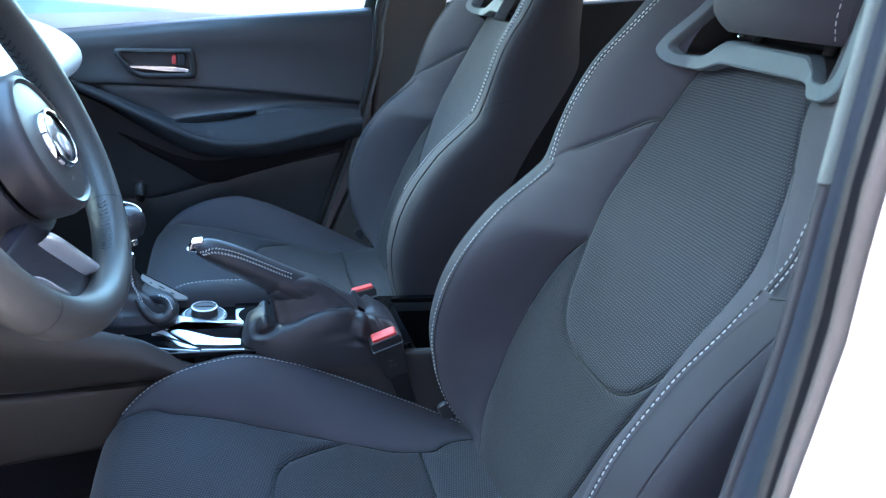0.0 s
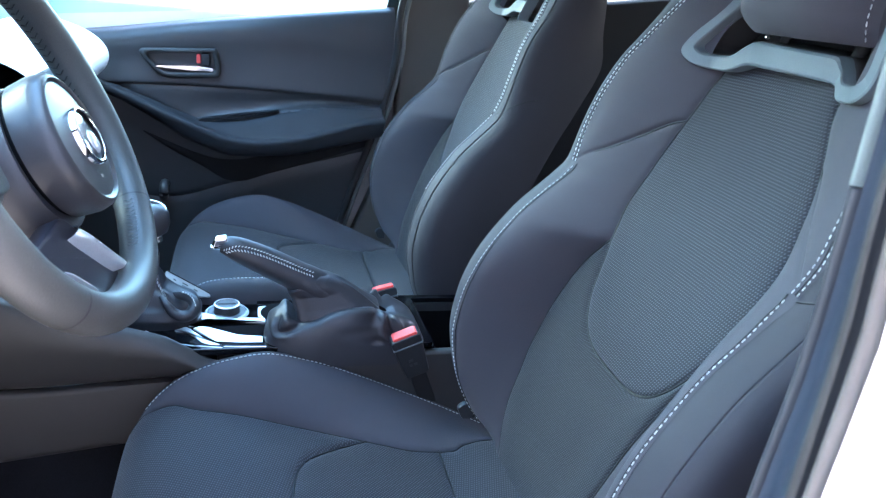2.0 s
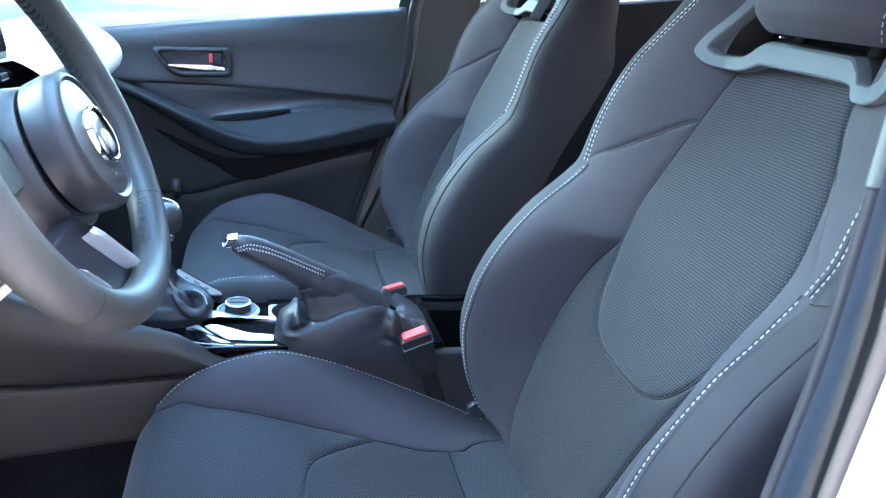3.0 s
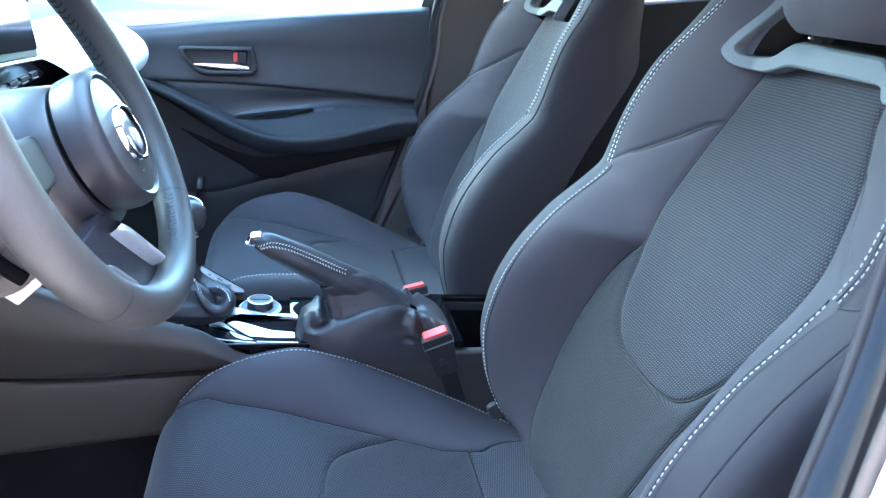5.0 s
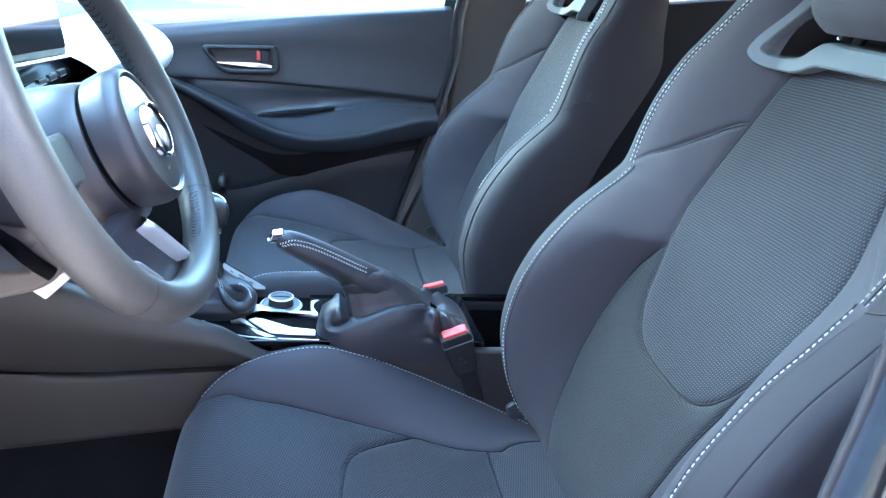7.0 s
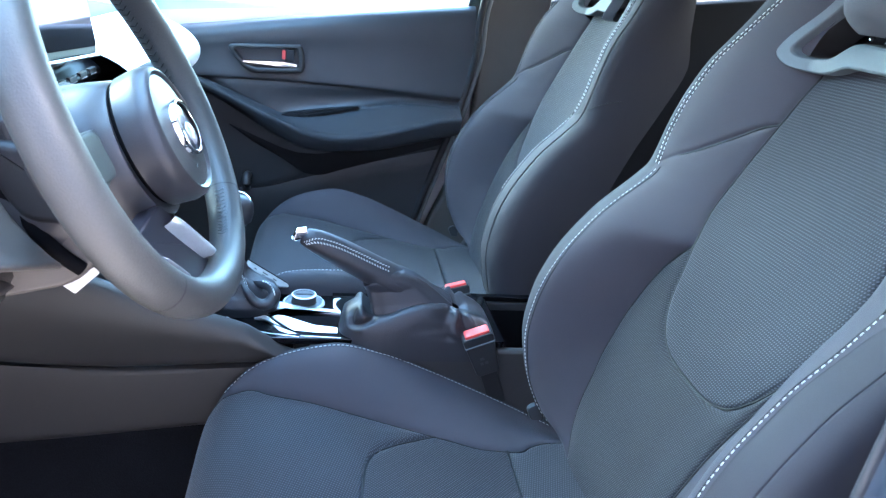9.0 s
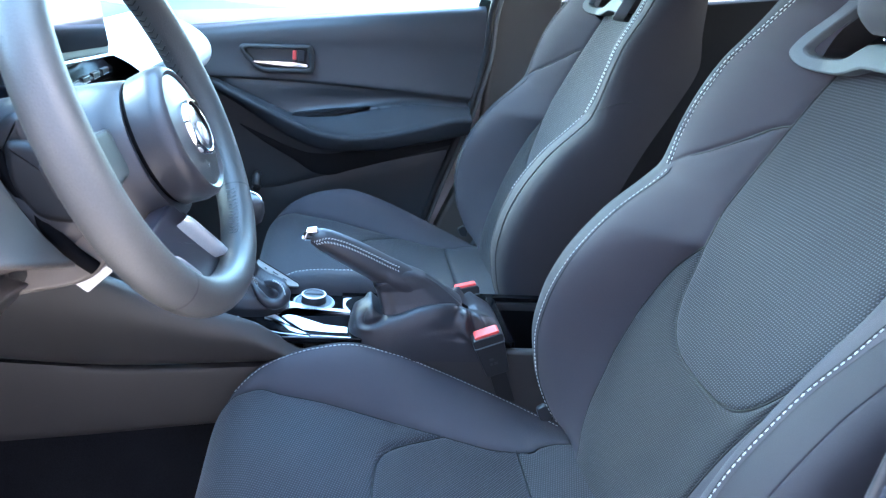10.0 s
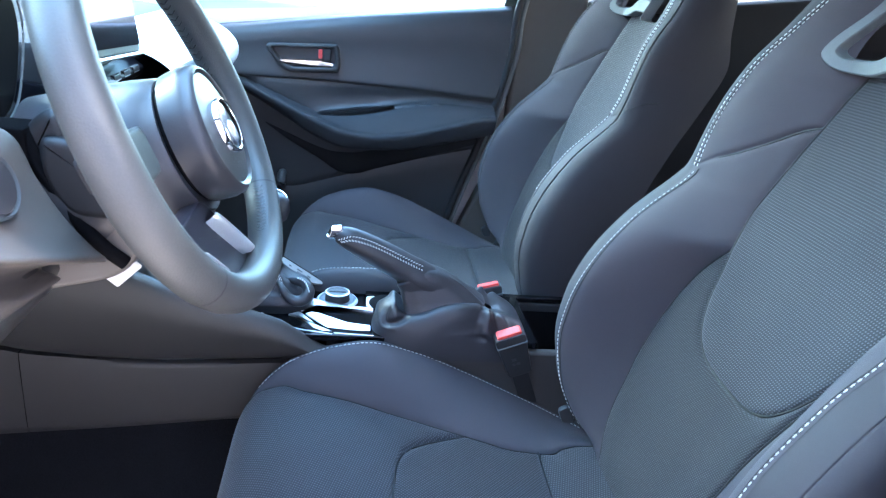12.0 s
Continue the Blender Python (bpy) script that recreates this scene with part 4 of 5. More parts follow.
def rim_piece(name, a0, a1, material, parent, thick=1.0, n=40):
    rows = []
    for i in range(n + 1):
        a = lerp(a0, a1, i / n)
        p = rim_at(a)
        d = (rim_at(a + 0.01) - rim_at(a - 0.01)).normalized()
        o = d.cross(Vector((0, 0, 1)))
        row = []
        for k in range(20):
            b = 2 * math.pi * k / 20
            q = p + o * 0.0148 * thick * math.cos(b) + Vector((0, 0, 1)) * 0.0160 * thick * math.sin(b)
            row.append(WHEEL @ q)
        rows.append(row)
    v, f = grid(rows, closed=True)
    return obj(name, v, f, material, parent)


wheel = thing("steering_wheel", "black leather steering wheel with silver lower spoke trim", "steering wheel", tuple(WHEEL.translation))
rim = rim_piece("rim", 0, 2 * math.pi, RIM_L, wheel, n=140)
for a in (-0.80, -2.45):
    rim_piece("rim_joint", a - 0.006, a + 0.006, LEATHER, rim, 1.02, 2)
for a0, a1 in ((-0.30, 2.6), (2.7, 3.7), (-1.28, -0.83)):
    turn = 0.62 if a1 < 0 else 0.0
    for b, sl in ((turn - 0.58, 0.0022), (turn - 0.30, -0.0022)):
        pts = []
        for i in range(40):
            a = lerp(a0, a1, i / 39)
            p, d = rim_at(a), (rim_at(a + 0.01) - rim_at(a - 0.01)).normalized()
            o = d.cross(Vector((0, 0, 1)))
            pts.append(WHEEL @ (p - o * 0.0150 * math.cos(b) + Vector((0, 0, 0.0162 * math.sin(b)))))
        stitching("rim_stitching", pts, rim, 0.0062 if turn == 0 else 0.0045, 0.5, 0.0008 if turn == 0 else 0.0004, material=RUBBER if turn == 0 else BEZEL, slant=sl)


def barrel(name, rings, material, parent, label="", cx=0.008, cy=-0.013, n=48, cap=True, e=1.0):
    rows = []
    for h, rx, ry in rings:
        rows.append([wl(cx + rx * math.copysign(abs(math.cos(2 * math.pi * k / n)) ** e, math.cos(2 * math.pi * k / n)), cy + ry * math.copysign(abs(math.sin(2 * math.pi * k / n)) ** e, math.sin(2 * math.pi * k / n)), h) for k in range(n)])
    v, f = grid(rows, closed=True, cap=cap)
    return obj(name, v, f, material, parent, label, angle=50)


hub = barrel("airbag_cover", [(-0.006, 0.052, 0.052), (0.010, 0.0545, 0.054), (0.018, 0.053, 0.0525), (0.0215, 0.050, 0.0495), (0.0222, 0.0485, 0.048), (0.0215, 0.047, 0.0465), (0.0200, 0.0455, 0.045), (0.0205, 0.043, 0.0425), (0.0225, 0.025, 0.025), (0.023, 0.004, 0.004)], HUB, wheel)
# near-black ring paints the shade between cover and hub
barrel("hub_gap", [(-0.012, 0.049, 0.049), (-0.004, 0.049, 0.049)], SHADE_BLACK, wheel)
barrel("hub_back", [(-0.010, 0.0535, 0.054), (-0.012, 0.055, 0.0555), (-0.030, 0.0580, 0.0605), (-0.075, 0.064, 0.070), (-0.105, 0.070, 0.075)], HUB, wheel, cy=-0.0165)
# badge: three plain chromed blobs
def badge_blob(cx, cy, rx, ry):
    rows = [[wl(cx + q * rx * math.cos(2 * math.pi * k / 24), cy + q * ry * math.sin(2 * math.pi * k / 24), h) for k in range(24)] for q, h in ((1, 0.022), (1, 0.0245), (0.7, 0.0262), (0.05, 0.0266))]
    v, f = grid(rows, closed=True)
    return obj("badge", v, f, SILVER, hub, "plain bright badge piece")


for q0, q1, material, h in ((1.0, 0.86, CHROME, 0.0275), (0.87, 0.02, GLOSSY, 0.0245)):
    rows = [[wl(0.012 + 0.0255 * q * math.cos(2 * math.pi * k / 40), -0.013 + 0.0225 * q * math.sin(2 * math.pi * k / 40), z) for k in range(40)] for q, z in ((q0, 0.020), (q0, h - 0.001), (lerp(q0, q1, 0.4), h), (q1, h - 0.001))]
    v, f = grid(rows, closed=True)
    obj("badge_ring" if material == CHROME else "badge_field", v, f, material, hub)
badge_blob(0.008, -0.002, 0.0150, 0.0095)
badge_blob(-0.005, -0.0200, 0.0055, 0.0095)
badge_blob(0.0190, -0.0195, 0.0080, 0.0095)


def local_prism(name, outline, h0, h1, material, parent, label="", bevel=0.003):
    bm = prism_bm(outline, "z", h0, h1, bevel)
    bmesh.ops.transform(bm, matrix=WHEEL, verts=bm.verts)
    return part(name, bm, material, parent, label)


for u, v0 in ((-0.004, -0.036), (-0.001, -0.041)):
    local_prism("mark", [(u, v0), (u + 0.007, v0), (u + 0.007, v0 - 0.0018), (u, v0 - 0.0018)], 0.0195, 0.0224, BEZEL, hub, bevel=0)
local_prism("spoke", rounded([(0.03, -0.035), (0.15, -0.045), (0.15, 0.005), (0.03, 0.02)], 0.012), -0.022, -0.002, BLACK, wheel)
sp = local_prism("spoke", rounded([(-0.152, -0.020), (-0.092, -0.016), (-0.092, 0.022), (-0.152, 0.022)], 0.012), -0.020, -0.006, SOFT, wheel)
local_prism("spoke_core", rounded([(-0.110, -0.010), (-0.04, -0.012), (-0.04, 0.016), (-0.110, 0.016)], 0.006), -0.046, -0.019, SOFT, sp)
local_prism("switch_pad", rounded([(-0.128, -0.012), (-0.096, -0.012), (-0.096, 0.020), (-0.128, 0.022)], 0.009), -0.006, 0.001, BLACK, sp)
low = local_prism("lower_spoke", rounded([(-0.110, -0.052), (-0.030, -0.052), (0.012, -0.098), (0.012, -0.13), (-0.060, -0.13)], 0.008), -0.026, -0.008, GLOSSY, wheel)


def spoke_blade(a, b, c, d, h):
    """A convex bright blade between the edges a-b and c-d."""
    rows = []
    for i in range(13):
        t = i / 12
        p, q = Vector((*a, 0)).lerp(Vector((*b, 0)), t), Vector((*c, 0)).lerp(Vector((*d, 0)), t)
        rows.append([WHEEL @ (p.lerp(q, k / 10) + Vector((0, 0, -0.008 + h * math.sin(math.pi * k / 10) ** 0.7 - 0.002 * (2 * t - 1) ** 6))) for k in range(11)])
    v, f = grid(rows)
    return obj("spoke_trim", v, f, SILVER, low, "satin silver spoke trim")


spoke_blade((-0.0475, -0.0665), (-0.002, -0.1135), (-0.021, -0.0645), (0.040, -0.1285), 0.008)
spoke_blade((-0.0835, -0.0765), (-0.0560, -0.1070), (-0.0760, -0.0800), (-0.0455, -0.1115), 0.003)

# column shroud
column = thing("steering_column", "dark plastic steering column shroud", "steering column", (-0.62, 0.0, 0.90))
us = rounded([(-0.635, 0.92), (-0.630, 0.955), (-0.612, 0.974), (-0.600, 0.974), (-0.585, 0.92)], [0.01, 0.02, 0.02, 0.012, 0.01])
part("upper_shroud", prism_bm(us, "y", -0.074, 0.070, 0.008, 3), BLACK, column)
sh = rounded([(-0.614, 0.956), (-0.614, 0.925), (-0.598, 0.899), (-0.552, 0.897), (-0.540, 0.918), (-0.556, 0.948), (-0.60, 0.957)], [0.008, 0.012, 0.012, 0.014, 0.014, 0.02, 0.02])
part("lower_shroud", prism_bm(sh, "y", -0.081, 0.080, 0.007, 3), BLACK, column)
# the hole is a near-black block, its shade put into the colour
part("key_hole", box_bm(-0.586, -0.574, -0.066, -0.056, 0.893, 0.8985, 0.002), SHADE_BLACK, column)
uc = rounded([(-0.70, 0.90), (-0.60, 0.894), (-0.560, 0.892), (-0.548, 0.876), (-0.566, 0.848), (-0.66, 0.825)], [0.01, 0.02, 0.012, 0.012, 0.02, 0.01])
part("under_cover", prism_bm(uc, "y", -0.070, 0.10, 0.005, 3), KNEE_P, column)
# near-black block that paints the shade behind the panel gap
part("gap_backing", box_bm(-0.78, -0.620, -0.083, -0.05, 0.84, 0.962, 0.003), SHADE_BLACK, column)
tube("stalk", spline([(-0.59, 0.06, 0.96), (-0.575, 0.13, 0.965), (-0.565, 0.19, 0.97)], 12), [0.007] * 8 + [0.009] * 5, BLACK, column)

# dashboard
dash = thing("dashboard", "dark moulded dashboard with a sunlit padded passenger side, painted pale", "dashboard", (-0.9, 0.36, 0.6))
part("dash_body", prism_bm([(-1.24, 0.70), (-1.24, 0.955), (-0.95, 0.975), (-0.80, 0.965), (-0.745, 0.94), (-0.72, 0.90), (-0.74, 0.86), (-0.78, 0.78), (-0.82, 0.70)], "y", -0.40, 1.04, 0.02, 3), DASHTOP, dash)
# pad, rounded at its outer end; its pale colour paints in the sunlight
rows = []
for i in range(41):
    u = i / 40
    y = lerp(0.43, 1.035, u)
    e = 1.0 if y < 0.91 else max(0.0, 1 - ((y - 0.91) / 0.125) ** 2) ** 0.5
    row = []
    for k in range(25):
        a = math.pi * k / 24 - math.pi / 2
        row.append((-0.80 + (0.165 * e) * math.cos(a) ** 0.7 if abs(math.cos(a)) > 1e-6 else -0.80, y, 0.900 + 0.060 * math.sin(a)))
    rows.append(row)
v, f = grid(rows)
obj("padded_panel", v, f, SUNLIT_PAD, dash, "padded panel with the sunlight painted in pale")
# knee panel on the driver's side: bulges to the driver, rolls under, and ends beside the column
KNEE = [(-0.74, 0.968), (-0.66, 0.969), (-0.632, 0.9660), (-0.6185, 0.9570), (-0.6095, 0.934), (-0.5990, 0.9135), (-0.5880, 0.8965), (-0.5745, 0.8800), (-0.5660, 0.8715)]


def knee_line(y):
    """Section of the knee panel: a bulge, a hollow under it, and a lower face that runs out at the column."""
    e = max(0.0, 1 - (-0.086 - y) / 0.014)
    up = min(0.06, 0.43 * max(0.0, -0.09 - y))
    g = min(1.3, max(0.0, (-0.086 - y) / 0.134))
    pts = [(x - 0.02 * e ** 2.5 - 0.1 * max(0.0, -0.1 - y), y, z + up * min(1.0, max(0.0, (0.955 - z) / 0.09))) for x, z in KNEE]
    xl, zl = pts[-1][0], pts[-1][2]
    for dx, dz in ((-0.012, -0.003), (-0.034, -0.004 - 0.004 * g), (-0.046, -0.007 - 0.014 * g), (-0.045, -0.009 - 0.024 * g), (-0.038, -0.011 - 0.034 * g), (-0.034, -0.013 - 0.046 * g), (-0.055, -0.015 - 0.050 * g), (-0.15, -0.018 - 0.055 * g)):
        pts.append((xl + dx, y, zl + dz))
    return spline(pts, 90)


rows = [knee_line(lerp(-0.50, -0.086, 1 - (1 - i / 60) ** 2)) for i in range(61)]
rows.append([(p.x - 0.05, -0.084, p.z) for p in rows[-1]])
v, f = grid([r[:33] for r in rows])
obj("dash_lip", v, f, KNEE_P, dash)
v, f = grid([r[32:] for r in rows])
obj("knee_panel", v, f, KNEE_P, dash, "grey knee panel below the column")
# near-black tube that stands in for the shadow gap along the knee panel
tube("panel_seal", spline([(x - 0.006, -0.075, z) for x, z in KNEE[3:]] + [(-0.562, -0.072, 0.862)], 30), 0.0055, SHADE_BLACK, dash, "near-black strip for the shadow gap beside the column", up=Vector((0, 1, 0)))
rows = []
for i in range(31):
    y = lerp(-0.50, 0.27, i / 30)
    d = 0.025 * max(0, (y + 0.05) / 0.3) ** 2
    rows.append(spline([(x - d, y, z) for x, z in ((-0.70, 0.895), (-0.640, 0.885), (-0.612, 0.868), (-0.614, 0.845), (-0.640, 0.815), (-0.70, 0.790), (-0.85, 0.77))], 24))
v, f = grid(rows)
obj("lower_cover", v, f, PAD, dash)
btn = thing("start_button", "round dark push button with a bright ring", "button", (-0.604, -0.163, 0.944))
def disc(name, c, r, d, material, parent, axis=(1, 0, 0.2), label="", hole=0.0):
    m = Vector(axis).to_track_quat("Z", "Y").to_matrix().to_4x4()
    M = Matrix.Translation(c) @ m
    rr = [(0.0, r), (d * 0.7, r), (d, r * 0.92), (d, max(hole, 0.001)), (0.0, max(hole, 0.001))]
    rows = [[M @ Vector((q * math.cos(2 * math.pi * k / 32), q * math.sin(2 * math.pi * k / 32), h)) for k in range(32)] for h, q in rr]
    v, f = grid(rows, closed=True)
    return obj(name, v, f, material, parent, label, angle=40)


disc("ring", (-0.608, -0.163, 0.946), 0.0212, 0.006, BEZEL, btn, axis=(1, -0.1, 0.35), hole=0.0195)
disc("cap", (-0.608, -0.163, 0.946), 0.0190, 0.005, HUB, btn, axis=(1, -0.1, 0.35))
cluster = thing("instrument_cluster", "black hooded instrument cluster with bright edge line", "instrument panel", (-0.70, -0.05, 0.94))
cl = rounded([(-0.30, 0.947), (-0.045, 0.947), (-0.012, 0.960), (0.002, 0.985), (0.012, 1.017), (0.004, 1.045), (-0.03, 1.056), (-0.30, 1.06)], 0.016)
part("hood", prism_bm(cl, "x", -0.78, -0.654, 0.006, 3), CLUSTER, cluster)
pts = [(-0.653, y, z) for y, z in cl]
tube("edge_line", pts + [pts[0]], 0.0010, BEZEL, cluster, sides=6)

screen = thing("display_screen", "black glass display screen with silver lower edge", "display screen", (-0.69, 0.30, 0.955))
TILT_M = Matrix.Translation((-0.675, 0.3, 0.955)) @ Matrix.Rotation(radians(-7.5), 4, "Y") @ Matrix.Translation((0.675, -0.3, -0.955))


def tilted(bm):
    bmesh.ops.transform(bm, matrix=TILT_M, verts=bm.verts)
    return bm


so = rounded([(0.15, 0.968), (0.398, 0.953), (0.392, 1.095), (0.15, 1.105)], 0.008)
case = part("case", tilted(prism_bm(so, "x", -0.70, -0.676, 0.004)), BLACK, screen)
part("glass", tilted(prism_bm(rounded([(0.156, 0.977), (0.391, 0.963), (0.386, 1.089), (0.156, 1.099)], 0.006), "x", -0.676, -0.6735, 0.001)), SCREEN, screen, "dark reflecting glass")
tube("silver_edge", [TILT_M @ Vector((-0.674, 0.155, 0.9665)), TILT_M @ Vector((-0.674, 0.396, 0.9525))], 0.0022, SILVER, screen, sides=6)
part("mount", box_bm(-0.80, -0.705, 0.18, 0.38, 0.93, 0.985, 0.01), BLACK, screen)
keys = thing("climate_panel", "black switch panel with silver edged keys below the screen", "switch panel", (-0.70, 0.36, 0.92))
part("panel", prism_bm(rounded([(-0.76, 0.900), (-0.690, 0.915), (-0.682, 0.928), (-0.70, 0.942), (-0.76, 0.95)], 0.006), "y", 0.17, 0.44, 0.003), CLUSTER, keys)
for k in range(6):
    y = 0.20 + 0.038 * k
    part("key", box_bm(-0.690, -0.684, y, y + 0.026, 0.926, 0.934, 0.0015), BLACK, keys)
    part("key_edge", box_bm(-0.6845, -0.6835, y + 0.002, y + 0.024, 0.9262, 0.9275, 0.0), SILVER, keys, smooth=False)

tag_card = thing("paper_tag", "white paper tag hanging below the steering column", "paper tag", (-0.582, -0.022, 0.82))
bm = prism_bm(rounded([(-0.0145, -0.0075), (0.0145, -0.0075), (0.0145, 0.0075), (-0.0145, 0.0075)], 0.002), "y", -0.0004, 0.0004, 0.0)
bmesh.ops.transform(bm, matrix=Matrix.Translation((-0.5808, -0.022, 0.8325)) @ Matrix.Rotation(radians(-44), 4, "Y") @ Matrix.Rotation(radians(12), 4, "X"), verts=bm.verts)
card = part("card", bm, PAPER, tag_card, smooth=False)
for u, w in ((-0.006, 0.002), (-0.003, 0.003), (0.001, 0.0015)):
    bm = box_bm(u, u + w, -0.0007, -0.0005, 0.003, 0.0052, 0.0)
    bmesh.ops.transform(bm, matrix=Matrix.Translation((-0.5808, -0.022, 0.8325)) @ Matrix.Rotation(radians(-44), 4, "Y") @ Matrix.Rotation(radians(12), 4, "X"), verts=bm.verts)
    part("printed_mark", bm, BEZEL, card, smooth=False)
# ---- centre console ----
console = thing("centre_console", "dark centre console with gloss black top and silver trim", "console", (-0.3, 0.34, 0.262))
part("console_body", prism_bm([(-0.42, 0.262), (0.30, 0.262), (0.30, 0.440), (-0.13, 0.440), (-0.13, 0.612), (-0.42, 0.612)], "y", 0.286, 0.452, 0.004, 2), PANEL, console)
# open storage tray behind the handbrake; its inner shade is painted in near-black
part("tray_floor", box_bm(-0.13, 0.28, 0.284, 0.436, 0.4405, 0.446, 0.001), SHADE_BLACK, console)
part("tray_wall", box_bm(-0.13, 0.28, 0.436, 0.446, 0.590, 0.604, 0.002), BLACK, console)
part("tray_far_side", box_bm(-0.13, 0.28, 0.437, 0.446, 0.4405, 0.590, 0.001), SHADE_BLACK, console)
part("tray_rail", box_bm(-0.155, 0.28, 0.438, 0.452, 0.6045, 0.613, 0.0025), GLOSS, console, "gloss black rail")
part("tray_front", box_bm(-0.131, -0.125, 0.286, 0.436, 0.4405, 0.611, 0.002), SHADE_BLACK, console)
bm = prism_bm(rounded([(-0.58, 0.274), (-0.128, 0.274), (-0.128, 0.446), (-0.58, 0.446)], 0.01), "z", 0.610, 0.620, 0.002)
for p in bm.verts:
    p.co.z -= 0.05 * (p.co.y - 0.29)
part("top_plate", bm, GLOSS, console)
# near wall in two pieces: a padded sweep up to the dashboard, and a flat cover over the carpet
PAD_TOP = [(-1.10, 0.735), (-0.80, 0.722), (-0.68, 0.703), (-0.657, 0.6965), (-0.6335, 0.6865), (-0.602, 0.6755), (-0.575, 0.6672), (-0.547, 0.6595), (-0.5125, 0.6495), (-0.4805, 0.6390), (-0.4625, 0.6285), (-0.4478, 0.6195), (-0.4367, 0.6100), (-0.415, 0.602), (-0.39, 0.598)]
PAD_LOW = [(-1.10, 0.590), (-0.837, 0.578), (-0.81, 0.573), (-0.74, 0.568), (-0.662, 0.566), (-0.56, 0.570), (-0.47, 0.575), (-0.39, 0.578)]
COVER_LOW = [(-1.10, 0.42), (-0.851, 0.448), (-0.704, 0.462), (-0.538, 0.481), (-0.39, 0.495)]


def wall_rows(x0, x1, n, profile):
    return [spline([(lerp(x0, x1, i / n), y, z) for y, z in profile(lerp(x0, x1, i / n))], 22) for i in range(n + 1)]


def pad_profile(x):
    t, l = table(x, PAD_TOP), table(x, PAD_LOW)
    w = table(x, [(-0.76, 0.345), (-0.70, 0.290), (-0.60, 0.286), (-0.53, 0.284), (-0.38, 0.279)])
    return [(w, t - 0.012), (lerp(w, 0.275, 0.6), t - 0.001), (0.273, t - 0.0006), (0.264, t - 0.012), (0.262, lerp(t, l, 0.4)), (0.272, lerp(t, l, 0.8)), (0.281, l + 0.004), (0.290, l)]


v, f = grid(wall_rows(-1.10, -0.395, 50, pad_profile))
obj("side_pad", v, f, PAD, console, angle=60)
for x0, x1 in ((-1.10, -0.8155), (-0.8145, -0.39)):
    v, f = grid(wall_rows(x0, x1, 40, lambda x: [(0.30, table(x, PAD_LOW) - 0.001), (0.284, table(x, PAD_LOW) - 0.002), (0.2795, table(x, PAD_LOW) - 0.006), (0.279, lerp(table(x, PAD_LOW), table(x, COVER_LOW), 0.5)), (0.281, table(x, COVER_LOW)), (0.29, table(x, COVER_LOW) - 0.002)]))
    obj("side_cover", v, f, PANEL, console, angle=60)
v, f = grid(wall_rows(-1.10, -0.20, 60, lambda x: [(0.290, table(x, COVER_LOW) + 0.004), (0.286, table(x, COVER_LOW) - 0.05), (0.265, 0.34), (0.20, 0.285), (0.10, 0.268)]))
part("near_wall", prism_bm([(-0.40, 0.30), (0.28, 0.30), (0.28, 0.6085), (-0.40, 0.6085)], "y", 0.268, 0.284, 0.005, 3), PANEL, console)
obj("carpet_side", v, f, CARPET, console)

# front of the tray under the dashboard, with a socket
part("tray_wall", box_bm(-0.700, -0.672, 0.352, 0.448, 0.560, 0.705, 0.004), BLACK, console)
part("tray_cheek", box_bm(-0.715, -0.651, 0.300, 0.350, 0.560, 0.712, 0.008, 3), BEZEL, console, "pale grey plastic cheek")
disc("socket_ring", (-0.646, 0.365, 0.645), 0.0125, 0.005, SILVER, console, (1, -0.45, 0.35), hole=0.0088)
disc("socket", (-0.674, 0.378, 0.636), 0.0115, 0.027, BLACK, console, (1, -0.45, 0.35))

# silver trim round the selector
def trim_plate(outline, z0, z1, material, label=""):
    return part("trim", prism_bm(outline, "z", z0, z1, 0.0015), material, console, label)


trim_plate(rounded([(-0.4594, 0.3447), (-0.4541, 0.3576), (-0.4510, 0.3726), (-0.4500, 0.3897), (-0.4317, 0.3833), (-0.4109, 0.3715), (-0.3564, 0.3649), (-0.3565, 0.3525), (-0.3985, 0.3590), (-0.4372, 0.3645), (-0.4464, 0.3590)], 0.002), 0.612, 0.6195, SILVER, "satin silver trim blade")
trim_plate(rounded([(-0.4533, 0.3363), (-0.4444, 0.3425), (-0.4333, 0.3395), (-0.3935, 0.3145), (-0.361, 0.3080), (-0.3611, 0.2905), (-0.3893, 0.2915), (-0.4174, 0.2965), (-0.4205, 0.2958)], 0.002), 0.612, 0.6205, SILVER, "satin silver trim blade")
trim_plate(rounded([(-0.4767, 0.3314), (-0.4622, 0.3415), (-0.4560, 0.3355), (-0.4452, 0.3185), (-0.4325, 0.3022), (-0.4124, 0.2850), (-0.4266, 0.2859), (-0.4398, 0.2949), (-0.4509, 0.3141), (-0.4609, 0.3254)], 0.002), 0.612, 0.6205, SILVER, "satin silver trim blade")
for pts in ([(-0.4107, 0.2803, 0.6205), (-0.3853, 0.2784, 0.6205), (-0.3574, 0.2765, 0.6205)], [(-0.5138, 0.336, 0.6185), (-0.4835, 0.3007, 0.6200), (-0.4564, 0.2876, 0.6203), (-0.4413, 0.2836, 0.6204), (-0.4128, 0.277, 0.6205)]):
    tube("edge_line", spline(pts, 20), 0.0009, SILVER, console, sides=6)
cup = thing("cup_holder", "dark round cup holder with a silver frame", "cup holder", (-0.335, 0.395, 0.62))
part("frame", prism_bm(rounded([(-0.367, 0.366), (-0.367, 0.405), (-0.30, 0.405), (-0.30, 0.366)], 0.008), "z", 0.606, 0.6195, 0.001), SILVER, cup)
